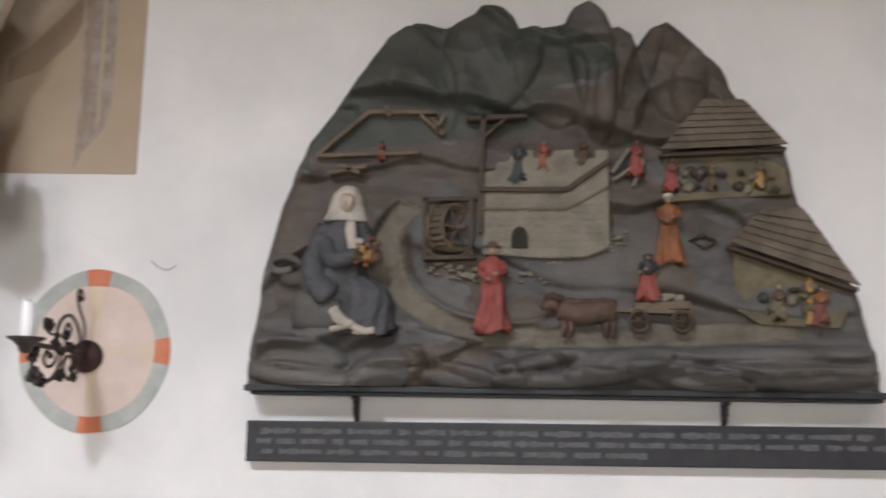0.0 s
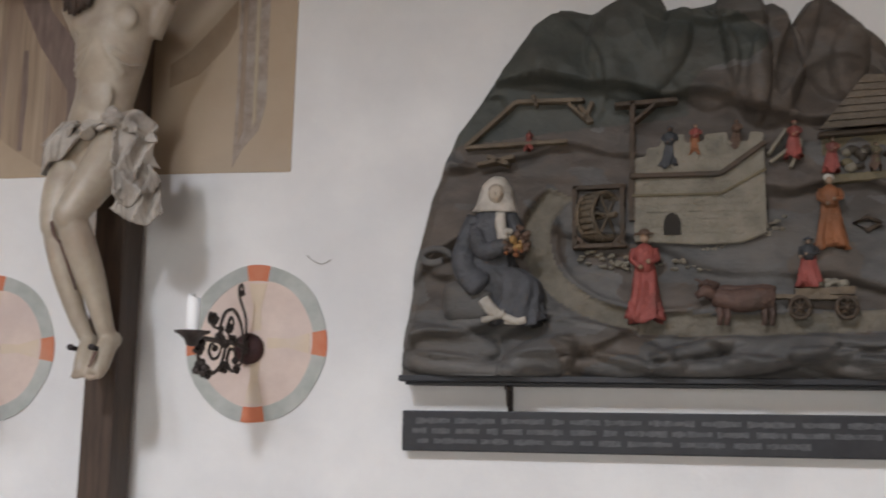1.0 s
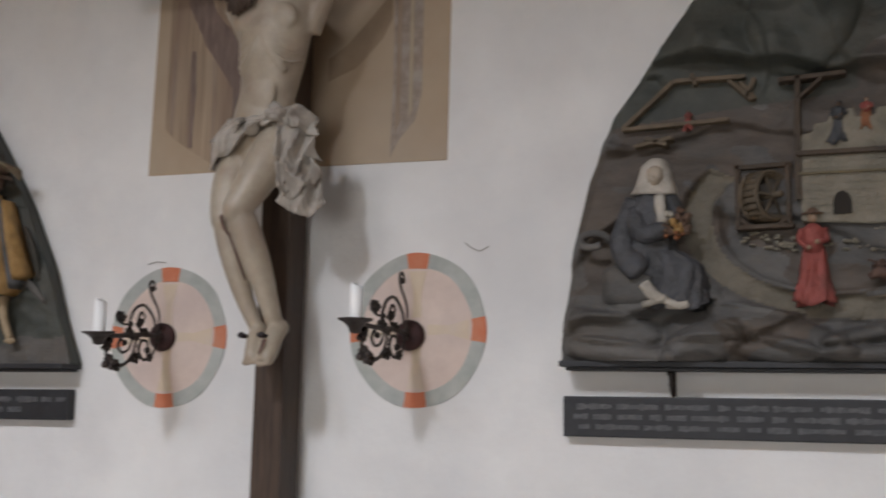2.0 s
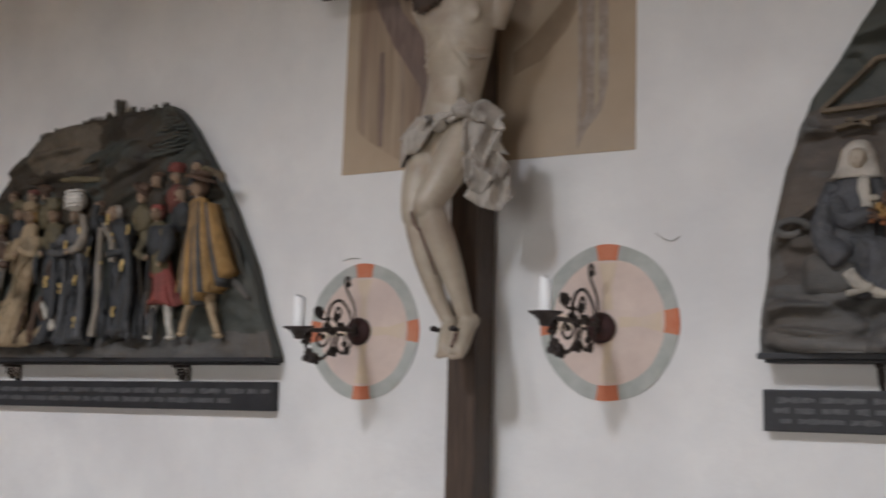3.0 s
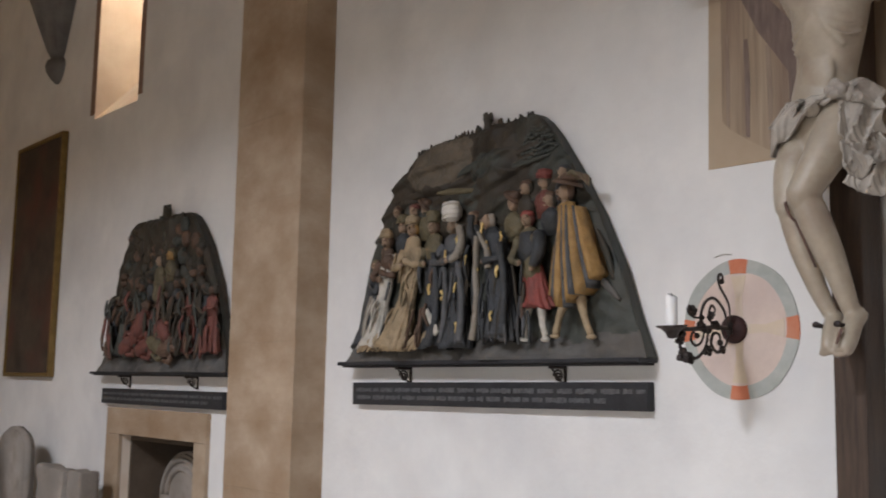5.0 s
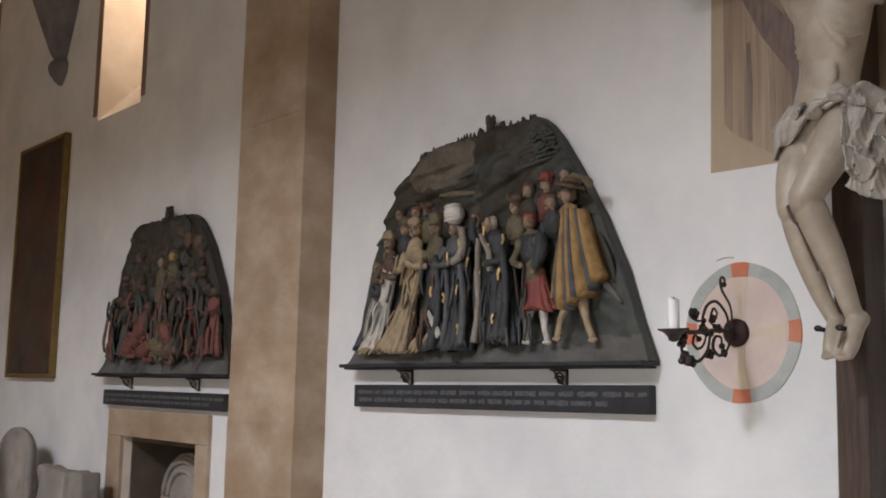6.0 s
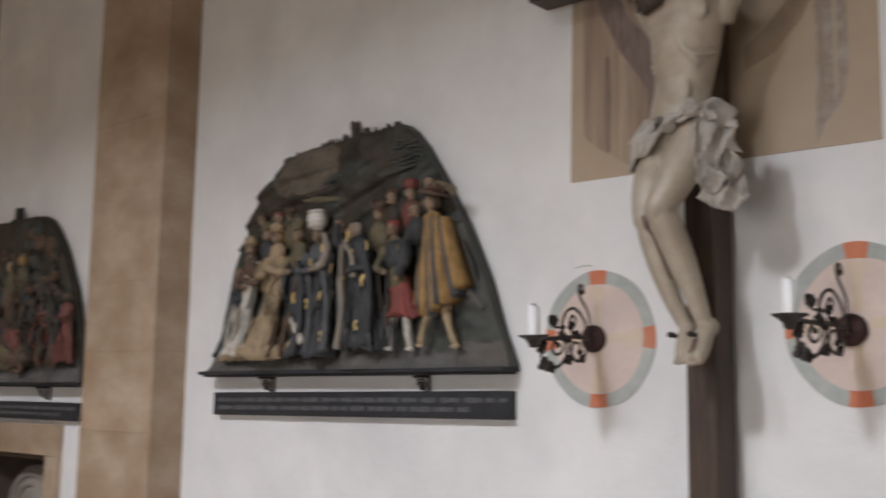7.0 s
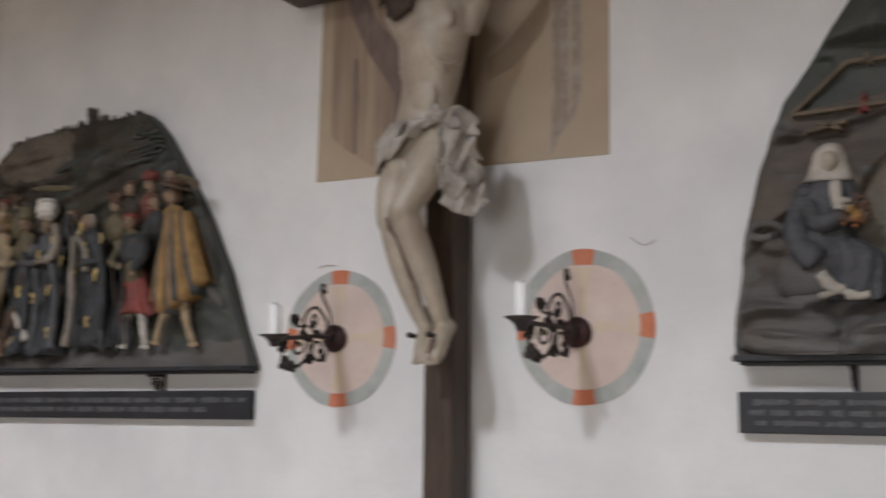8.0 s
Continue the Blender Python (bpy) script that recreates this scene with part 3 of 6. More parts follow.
def fold(parent, x0, z0, x1, z1, w, y, material, bend=0.02):
    """One raised ridge of drapery, pointed at both ends."""
    bm = bmesh.new()
    path = smooth_path([(x0, y, z0), ((x0 + x1) / 2 + bend, y - 0.012, (z0 + z1) / 2), (x1, y + 0.004, z1)], 5)
    n = len(path)
    add_tube(bm, path, [(w * (0.25 + 0.75 * math.sin(math.pi * (0.1 + 0.85 * k / (n - 1)))), 0.009) for k in range(n)], 8)
    return part("drapery_fold", bm, material, parent)


def scroll_bracket(parent, x, z_top, drop, y0=3.995, reach=0.12):
    bm = bmesh.new()
    add_tube(bm, [(x, y0 - 0.004, z_top), (x, y0 - 0.004, z_top - drop)], 0.008, 6)
    add_tube(bm, [(x, y0, z_top - 0.006), (x, y0 - reach, z_top - 0.006)], 0.008, 6)
    sp = []
    for k in range(26):
        a = k / 25 * 3.6 * math.pi
        r = 0.034 * (1 - k / 30)
        sp.append((x, y0 - 0.055 - r * math.cos(a), z_top - 0.05 + r * math.sin(a)))
    add_tube(bm, sp, 0.0055, 6)
    add_tube(bm, smooth_path([(x, y0 - 0.006, z_top - drop + 0.005), (x, y0 - 0.05, z_top - drop + 0.03), (x, y0 - 0.1, z_top - 0.01)], 5), 0.0055, 6)
    return part("bracket", bm, IRON, parent, "wrought-iron scroll bracket")


def shelf(parent, x0, x1, z, material, front=3.85):
    bm = bmesh.new()
    add_box(bm, x0, x1, front, 3.999, z - 0.016, z + 0.006, 0.004)
    add_box(bm, x0 + 0.02, x1 - 0.02, front + 0.025, 3.999, z - 0.028, z - 0.0165, 0.003)
    return part("shelf", bm, material, parent, smooth=False)


def inscription_board(x0, x1, z0, z1, rows, seed, label):
    b = thing("inscription_board", ((x0 + x1) / 2, NORTH, z0), label, "inscription board", "inscription boards")
    inv = Matrix.Translation(-b.location)
    board = box("board", x0, x1, 3.945, 3.999, z0, z1, BLACKWOOD, b, 0.006)
    board.data.transform(inv)
    rng = random.Random(seed)
    h = (z1 - z0) / (rows + 1.0)
    for r in range(rows):
        zc = z1 - (r + 1.0) * h
        bm = bmesh.new()
        x = x0 + 0.04 + rng.uniform(0, 0.02)
        stop = x1 - 0.04 if r < rows - 1 else x0 + (x1 - x0) * (0.62 if rows == 3 else 0.88)
        while x < stop:
            w = rng.uniform(0.04, 0.16)
            w = min(w, stop + 0.03 - x)
            # a word becomes a plain bar with an uneven upper and lower edge
            n = max(2, int(w / 0.016))
            for k in range(n):
                a = x + w * k / n
                e = h * 0.26 * rng.uniform(0.75, 1.25)
                add_box(bm, a, a + w / n * 0.97, 3.9425, 3.946, zc - e * rng.uniform(0.8, 1.1), zc + e, 0)
            x += w + rng.uniform(0.014, 0.03)
        o = tagged(part("lettering", bm, LETTER, board, "row of faded pale lettering", smooth=False), kind="stuff")
        o.data.transform(inv)
    return b


# ---- relief of the church building works ----
r1 = thing("carved_relief", (0, 0, 0), "large painted wooden relief of church builders in a rocky valley", "wall relief", "reliefs on the wall")
LEFT1 = [(-0.985, 1.862), (-0.935, 2.287), (-0.881, 2.524), (-0.783, 2.776), (-0.638, 2.976), (-0.512, 3.156), (-0.42, 3.235)]
RIGHT1 = [(1.275, 1.862), (1.27, 1.977), (1.204, 2.239), (1.093, 2.424), (1.018, 2.55), (0.974, 2.758), (0.806, 2.947), (0.72, 3.06)]
TOP1 = [(-0.394, 3.252), (-0.345, 3.248), (-0.274, 3.229), (-0.2, 3.26), (-0.123, 3.301), (-0.058, 3.309), (-0.02, 3.275), (0.007, 3.215), (0.06, 3.228), (0.11, 3.225), (0.179, 3.241), (0.211, 3.297), (0.265, 3.315), (0.318, 3.274), (0.339, 3.215), (0.38, 3.228), (0.41, 3.2), (0.442, 3.135), (0.465, 3.17), (0.498, 3.215), (0.53, 3.226), (0.59, 3.19), (0.64, 3.165)]


def on_road(x, z):
    """How far inside the road: it rings the building site and runs on along the valley floor."""
    dx, dz = (x + 0.02) / 0.42, (z - 2.35) / 0.27
    r = math.hypot(dx, dz)
    a = math.atan2(dz, dx)
    arc = 1 - abs(r - 1.10) / 0.14 if (a < -1.35 or a > 2.5) else -1.0
    zc = 2.068 - 0.025 * math.cos(2.2 * (x - 0.1))
    flat = 1 - abs(z - zc) / 0.042 if -0.12 < x < 1.0 else -1.0
    return max(arc, flat, 0.0)


def height1(x, z):
    h = 0.015 + 0.03 * fbm(x, z * 1.7, 2.0, 4, 3.1)
    # sweeping terraces in the slope, running down to the road
    s = z * 1.0 + 0.22 * x * x + 0.10 * math.sin(2.6 * x + 0.5) + 0.05 * fbm(x, z, 1.6, 3, 9.0)
    saw = (s * 3.4 + 0.35 * fbm(x, z, 2.5, 2, 5.0)) % 1.0
    saw = 1 - saw
    terr = saw ** 1.4 if saw < 0.9 else (1 - saw) / 0.1 * 0.86
    h += 0.075 * terr * (0.35 + 0.65 * max(0.0, min(1.0, 1.3 - abs(z - 2.55))))
    if 2.0 < z < 2.78 and -0.4 < x < 1.2:
        h = min(h, 0.045 + 0.012 * terr)
    # crags along the top, rounded hills below them, a deep valley beside the pinnacle
    if z > 2.72:
        k = min(1.0, (z - 2.72) / 0.25)
        h += k * (0.022 * ridge(x * 1.5 + 0.35 * z, z * 0.55, 2.6, 1.0) + 0.018 * ridge(x + 0.2 * z, z * 0.6, 5.5, 4.0) - 0.01)
        h += 0.085 * hump(x, z, 0.27, 3.12, 0.085, 0.36, 0.12) + 0.075 * hump(x, z, -0.10, 3.10, 0.19, 0.24, -0.3) + 0.07 * hump(x, z, -0.44, 3.00, 0.20, 0.28, 0.5) + 0.07 * hump(x, z, 0.57, 3.06, 0.12, 0.22, 0.25) + 0.06 * hump(x, z, 0.12, 3.02, 0.13, 0.2, 0.3) + 0.05 * hump(x, z, 0.70, 2.98, 0.14, 0.16, -0.4) + 0.05 * hump(x, z, 0.38, 2.95, 0.10, 0.2, -0.2)
    h -= 0.05 * hump(x, z, 0.60, 2.86, 0.17, 0.13) + 0.04 * hump(x, z, 0.455, 3.05, 0.05, 0.2, -0.35)
    # foreground mounds and rock banks
    for cx, cz, rx, rz, ang, top in ((-0.82, 1.985, 0.22, 0.06, -0.15, 0.07), (-0.78, 1.90, 0.26, 0.045, -0.12, 0.075), (-0.46, 1.925, 0.15, 0.075, 0.35, 0.085), (-0.20, 1.975, 0.26, 0.06, -0.32, 0.085), (-0.22, 1.905, 0.16, 0.045, -0.1, 0.06), (0.10, 1.965, 0.18, 0.03, 0.2, 0.075), (0.16, 1.90, 0.24, 0.035, 0.05, 0.07), (0.36, 1.955, 0.2, 0.065, 0.2, 0.085), (0.62, 1.905, 0.24, 0.045, -0.2, 0.06), (0.92, 1.995, 0.38, 0.035, 0.02, 0.07), (0.95, 1.92, 0.36, 0.045, 0.0, 0.085)):
        h += top * hump(x, z, cx, cz, rx, rz, ang) ** 0.8
    h += 0.06 * ledge(x, z, -0.36, 2.0, 0.24, 0.05, 0.22) + 0.06 * ledge(x, z, 0.90, 1.965, 0.45, 0.05, -0.02)
    h += 0.02 * hump(x, z, -0.72, 2.19, 0.24, 0.2, 0.4)
    h += 0.014 * ridge(x * 1.1, z * 2.2, 5.0, 6.0) * (1 if z < 2.1 else 0.5)
    d = hump(x, z, -0.50, 2.78, 0.36, 0.19)
    if d > 0:
        k = min(1.0, d * 2.2)
        h = h * (1 - k) + k * min(h, 0.045 + 0.012 * fbm(x, z, 5.0, 3, 8.0))
    r = on_road(x, z)
    if r > 0:
        k = min(1.0, r * 4)
        h = h * (1 - k) + k * (0.040 + 0.004 * fbm(x, z, 14.0, 2, 1.0))
    # raised rim inside the bend of the road
    d = abs(math.hypot((x + 0.02) / 0.42, (z - 2.35) / 0.27) - 0.93)
    if d < 0.05 and x < 0.1 and z < 2.42:
        h += 0.022 * (1 - d / 0.05)
    return h


def slot1(x, z):
    s = 0.5 * fbm(x, z, 1.4, 2, 7.0)
    if on_road(x, z) > 0.12:
        return 3
    if z > 2.80 + 0.1 * x and x < 0.18 + s:
        return 2
    return 1 if fbm(x, z * 1.6, 2.2, 3, 14.0) + (0.35 if 2.5 < z < 2.95 else 0.0) - (0.3 if z < 2.1 else 0) > 0.05 else 0


carved_panel(LEFT1, RIGHT1, TOP1, 1.862, height1, 3.925, [SLATE, EARTH, MOSS, TRACK], r1, 230, 180, slots=slot1)
shelf(r1, -0.98, 1.30, 1.858, BLACKWOOD, 3.85)
for bx in (-0.585, 0.745):
    scroll_bracket(r1, bx, 1.828, 0.10)
YB = 3.90     # where carved things grow out of the board
# church wall with stepped top, string courses and a doorway
church = outline_slab("church_wall", [(-0.123, 2.345), (0.10, 2.33), (0.25, 2.335), (0.333, 2.37), (0.331, 2.729), (0.285, 2.735), (0.28, 2.70), (0.21, 2.70), (0.205, 2.735), (0.13, 2.73), (0.125, 2.705), (0.06, 2.70), (0.055, 2.735), (-0.02, 2.72), (-0.03, 2.69), (-0.075, 2.685), (-0.08, 2.655), (-0.118, 2.65)], YB + 0.03, 3.845, MASON, r1, bevel=0.004)
for dz, pts in ((0.0, ((-0.135, 2.58), (0.18, 2.58), (0.335, 2.69))), (-0.075, ((-0.13, 2.585), (0.18, 2.585), (0.335, 2.67)))):
    for (xa, za), (xb, zb) in zip(pts, pts[1:]):
        beam("string_course", xa, za + dz, xb, zb + dz, 0.018 if dz == 0 else 0.01, 3.85, 3.825 if dz == 0 else 3.836, DARKTIMBER if dz == 0 else OLIVE, church)
rng = random.Random(12)
for row in range(8):
    zc = 2.37 + row * 0.026
    x = -0.115 + 0.02 * (row % 2)
    bm = bmesh.new()
    while x < 0.30:
        w = rng.uniform(0.03, 0.055)
        add_box(bm, x, min(x + w - 0.003, 0.326), 3.8415 + rng.uniform(0, 0.0015), 3.846, zc, zc + 0.023, 0)
        x += w
    tagged(part("masonry_course", bm, MASON, church, smooth=False), kind="stuff")
# raised near-black slab: the shade inside the doorway is put into its colour
outline_slab("doorway", [(-0.02, 2.365), (0.04, 2.365), (0.04, 2.41), (0.03, 2.435), (0.01, 2.445), (-0.01, 2.435), (-0.02, 2.41)], 3.85, 3.838, HOLLOW_SHADE, church)
# rubble along the foot of the wall
bm = bmesh.new()
for k in range(90):
    q = rng.uniform(0, 1)
    x = -0.33 + q * 0.72
    zz = 2.30 - 0.035 * math.sin(q * 3.1) + (0.10 * max(0, q - 0.7) / 0.3) + rng.uniform(-0.028, 0.028)
    add_ball(bm, (x, 3.885, zz), (rng.uniform(0.007, 0.014), 0.014, rng.uniform(0.005, 0.010)), 0, 6, 4)
tagged(part("rubble", bm, MASON, r1), kind="stuff")
# loose stones in a row along the foot of the far wall
bm = bmesh.new()
for k in range(26):
    q = k / 25
    add_ball(bm, (0.12 + 0.27 * q + rng.uniform(-0.006, 0.006), 3.875, 2.315 + 0.11 * q ** 1.3 + rng.uniform(-0.006, 0.006)), (rng.uniform(0.006, 0.011), 0.012, rng.uniform(0.005, 0.008)), 0, 6, 4)
tagged(part("rubble", bm, MASON, r1), kind="stuff")
# small firs along the ridge of the green hill
bm = bmesh.new()
for k in range(30):
    q = k / 29
    x = -0.18 + 0.50 * q
    zz = 2.925 + 0.10 * q + 0.035 * math.sin(3.4 * q)
    add_tube(bm, [(x, 3.85, zz), (x + rng.uniform(-0.004, 0.004), 3.845, zz + rng.uniform(0.012, 0.03))], [0.010, 0.003], 6)
tagged(part("tree_clump", bm, UMBER, r1), kind="stuff")
# treadwheel in its frame
for a in ((-0.345, 2.545, -0.15, 2.55), (-0.345, 2.33, -0.15, 2.335), (-0.335, 2.33, -0.335, 2.555), (-0.165, 2.33, -0.165, 2.555), (-0.335, 2.37, -0.30, 2.335), (-0.165, 2.37, -0.2, 2.335)):
    beam("frame_beam", *a, 0.017, YB, 3.845, DARKTIMBER, r1)
bm = bmesh.new()
axle, across = Vector((0.80, -0.60, 0)), Vector((0.60, 0.80, 0))
hub = Vector((-0.245, 3.865, 2.44))
wheel = lambda a, r, d: hub + axle * d + across * r * math.cos(a) + Vector((0, 0, r * math.sin(a)))
for d in (-0.036, 0.036):
    add_tube(bm, [wheel(k * math.pi / 14, 0.084, d) for k in range(29)], 0.008, 6)
for k in range(22):
    a = k * math.pi / 11
    add_tube(bm, [wheel(a, 0.08, -0.036), wheel(a, 0.08, 0.036)], [(0.013, 0.006), (0.013, 0.006)], 6)
for k in range(3):
    a = k * math.pi / 3
    add_tube(bm, [wheel(a, 0.08, 0.036), wheel(a + math.pi, 0.08, 0.036)], 0.005, 5)
add_tube(bm, [hub - axle * 0.06, hub + axle * 0.075], 0.011, 8)
part("treadwheel", bm, TIMBER, r1)
# flat near-black disc painted as the shade within the wheel
outline_slab("wheel_shade_disc", [(-0.25 + 0.085 * math.cos(a), 2.44 + 0.1 * math.sin(a)) for a in [k * math.pi / 10 for k in range(20)]], 3.91, 3.888, HOLLOW_SHADE, r1)
# crane
for a in ((-0.132, 2.42, -0.125, 2.865, 0.02), (-0.19, 2.852, 0.035, 2.862, 0.018), (-0.125, 2.78, -0.045, 2.85, 0.012)):
    beam("crane_timber", *a, YB, 3.84, DARKTIMBER, r1)
# framed timbers on the slope
for a in ((-0.553, 2.881, -0.30, 2.878), (-0.553, 2.881, -0.742, 2.715), (-0.745, 2.712, -0.361, 2.724), (-0.32, 2.86, -0.27, 2.79), (-0.27, 2.87, -0.3, 2.80), (-0.70, 2.645, -0.56, 2.672), (-0.66, 2.675, -0.58, 2.645), (-0.49, 2.905, -0.475, 2.86), (-0.36, 2.87, -0.28, 2.79)):
    beam("timber_beam", *a, 0.016, YB + 0.02, 3.845, TIMBER, r1)
# long boards beside the wall
for a in ((0.35, 2.62, 0.46, 2.70), (0.345, 2.65, 0.41, 2.74), (0.42, 2.60, 0.46, 2.69)):
    beam("plank", *a, 0.013, YB, 3.85, MASON, r1)


def barn(parent, eave, ridge_pts, hollow, n):
    """An open shed: shingled roof over a dark hollow. eave and ridge: pairs of x, z."""
    (ax, az), (bx, bz) = eave
    (cx, cz), (dx, dz) = ridge_pts
    shed = outline_slab("shed_hollow", hollow, YB + 0.02, 3.872, OLIVE, parent)
    for k in range(n):
        t0, t1 = k / n, (k + 1) / n + 0.03
        bm = bmesh.new()
        q = []
        for t, y in ((t0, 3.805 + 0.06 * t0 - 0.007), (t1, 3.805 + 0.06 * t1 + 0.004)):
            q.append((Vector((ax + (cx - ax) * t, y, az + (cz - az) * t)), Vector((bx + (dx - bx) * t, y, bz + (dz - bz) * t))))
        (a, b), (d, c) = q[0], q[1]
        f = [bm.verts.new(p) for p in (a, b, c, d)]
        g = [bm.verts.new(p + Vector((0, 0.012, 0))) for p in (a, b, c, d)]
        bm.faces.new(f), bm.faces.new(g[::-1])
        for i in range(4):
            bm.faces.new((f[i], g[i], g[(i + 1) % 4], f[(i + 1) % 4]))
        bmesh.ops.recalc_face_normals(bm, faces=bm.faces)
        part("roof_plank", bm, PLANK, shed, smooth=False)
    beam("eave_beam", ax, az - 0.012, bx, bz - 0.012, 0.016, 3.875, 3.825, DARKTIMBER, shed)


barn(r1, ((0.515, 2.722), (0.965, 2.742)), ((0.675, 2.925), (0.83, 2.925)), [(0.53, 2.56), (0.98, 2.585), (0.965, 2.74), (0.53, 2.72)], 7)
barn(r1, ((0.750, 2.385), (1.195, 2.232)), ((0.885, 2.52), (1.03, 2.515)), [(0.785, 2.15), (0.86, 2.10), (1.14, 2.09), (1.19, 2.22), (0.77, 2.375)], 6)
bm = bmesh.new()
for k in range(46):
    lo = k % 2
    x, zz = (rng.uniform(0.6, 0.93), rng.uniform(2.585, 2.66)) if lo else (rng.uniform(0.83, 1.08), rng.uniform(2.13, 2.24))
    add_ball(bm, (x, 3.86, zz), (rng.uniform(0.012, 0.024), 0.02, rng.uniform(0.01, 0.022)), rng.choice((0, 1, 2, 2)), 8, 6)
tagged(part("store_heap", bm, [MASON, OLIVE, UMBER], r1), kind="stuff")
beam("shed_floor", 0.53, 2.555, 0.985, 2.585, 0.03, YB, 3.86, OLIVE, r1)
beam("shed_post", 1.03, 2.10, 1.035, 2.27, 0.02, YB, 3.85, OCHRE, r1)
# ox and cart on the road
bm = bmesh.new()
add_tube(bm, smooth_path([(0.13, 3.86, 2.155), (0.17, 3.85, 2.14), (0.24, 3.845, 2.13), (0.31, 3.85, 2.14), (0.35, 3.86, 2.135)], 4), [(0.02, 0.02)] * 3 + [(0.035, 0.03)] * 4 + [(0.042, 0.036)] * 6 + [(0.04, 0.03)] * 3 + [(0.018, 0.016)], 12)
add_tube(bm, [(0.15, 3.85, 2.15), (0.115, 3.835, 2.165), (0.088, 3.83, 2.145)], [0.026, 0.02, 0.012], 10)
for q in (-1, 1):
    add_tube(bm, smooth_path([(0.112, 3.84, 2.18), (0.118 + 0.012 * q, 3.835, 2.195), (0.105 + 0.02 * q, 3.83, 2.205)], 3), 0.004, 6)
for lx in (0.165, 0.19, 0.315, 0.34):
    add_tube(bm, [(lx, 3.855, 2.12), (lx + 0.004, 3.85, 2.08), (lx, 3.85, 2.045)], [0.016, 0.011, 0.009], 8)
part("carved_ox", bm, OXHIDE, r1)
bm = bmesh.new()
add_tube(bm, smooth_path([(0.15, 3.885, 2.175), (0.24, 3.88, 2.165), (0.33, 3.885, 2.172), (0.355, 3.89, 2.16)], 4), [(0.014, 0.014)] * 2 + [(0.022, 0.02)] * 9 + [(0.012, 0.012)] * 2, 10)
add_tube(bm, [(0.16, 3.88, 2.18), (0.125, 3.87, 2.195), (0.10, 3.865, 2.18)], [0.02, 0.016, 0.01], 10)
part("carved_ox", bm, OXHIDE, r1)
bm = bmesh.new()
add_beam(bm, 0.34, 2.145, 0.62, 2.138, 0.014, YB, 3.84)
add_beam(bm, 0.42, 2.158, 0.615, 2.165, 0.026, YB, 3.845)
cart = part("cart_bed", bm, TIMBER, r1, smooth=False)
bm = bmesh.new()
for k in range(18):
    add_ball(bm, (0.43 + 0.17 * rng.random(), 3.86, 2.182 + 0.016 * rng.random()), (0.016, 0.016, 0.011), 0, 8, 6)
tagged(part("cart_load", bm, MASON, cart), kind="stuff")
for wx in (0.434, 0.586):
    bm = bmesh.new()
    add_tube(bm, [(wx + 0.033 * math.cos(a), 3.842, 2.105 + 0.037 * math.sin(a)) for a in [k * math.pi / 10 for k in range(21)]], 0.008, 6)
    add_ball(bm, (wx, 3.842, 2.105), 0.012)
    for k in range(4):
        a = k * math.pi / 4
        add_tube(bm, [(wx - 0.03 * math.cos(a), 3.845, 2.105 - 0.034 * math.sin(a)), (wx + 0.03 * math.cos(a), 3.845, 2.105 + 0.034 * math.sin(a))], 0.005, 5)
    part("cart_wheel", bm, DARKTIMBER, cart)
# figures of the building scene
person(r1, -0.088, 2.062, 0.325, 3.85, (RED, RED, SKIN, BROWN, SKIN), hat="brim", seed=2, width=1.0)
person(r1, 0.546, 2.315, 0.26, 3.86, (ORANGE, ORANGE, SKIN, WHITE, SKIN), hat="cap", seed=5, width=1.05)
person(r1, 0.468, 2.185, 0.165, 3.85, (RED, NAVY, SKIN, NAVY, NAVY), hat="brim", seed=8, width=1.3, arm=-0.6)
for fx, fz, hh, ms in ((-0.001, 2.615, 0.15, (NAVY, NAVY, BROWN, NAVY, NAVY)), (0.092, 2.66, 0.11, (ORANGE, RED, SKIN, BROWN, BROWN)), (0.236, 2.68, 0.10, (BROWN, BROWN, BROWN, BROWN, BROWN)), (0.43, 2.64, 0.13, (RED, RED, SKIN, RED, BROWN)), (0.555, 2.585, 0.12, (RED, ROSE, SKIN, BROWN, BROWN)), (1.065, 2.105, 0.13, (ROSE, ORANGE, SKIN, BROWN, BROWN)), (-0.505, 2.70, 0.07, (RED, RED, BROWN, BROWN, BROWN)), (0.70, 2.59, 0.09, (BROWN, OLIVE, SKIN, BROWN, BROWN)), (0.87, 2.60, 0.1, (OCHRE, OLIVE, SKIN, BROWN, BROWN)), (0.92, 2.12, 0.12, (OLIVE, BROWN, SKIN, CREAM, BROWN))):
    person(r1, fx, fz, hh, 3.852, ms, hat="cap", seed=int(fx * 100), width=1.2, lean=0.05)
# seated figure in a white veil and blue-grey cloak, a bouquet in the lap
bm = bmesh.new()
add_gown(bm, [(-0.632, 2.475, 0.045), (-0.645, 2.40, 0.088), (-0.655, 2.28, 0.10), (-0.63, 2.16, 0.11)], 3.855, 0, 4, 3, 0.6)
add_gown(bm, [(-0.60, 2.25, 0.075), (-0.555, 2.20, 0.095), (-0.54, 2.12, 0.092), (-0.535, 2.055, 0.098)], 3.83, 0, 5, 8, 0.62)
add_tube(bm, smooth_path([(-0.70, 3.85, 2.44), (-0.735, 3.82, 2.33), (-0.725, 3.80, 2.24), (-0.66, 3.785, 2.175)], 5), [(0.036, 0.03)] * 6 + [(0.044, 0.034)] * 5 + [(0.05, 0.03)] * 4 + [(0.03, 0.02)], 12, 0)
add_tube(bm, smooth_path([(-0.70, 3.84, 2.40), (-0.66, 3.79, 2.31), (-0.57, 3.775, 2.33)], 5), [0.036] * 5 + [0.032] * 4 + [0.026] * 2, 10, 0)
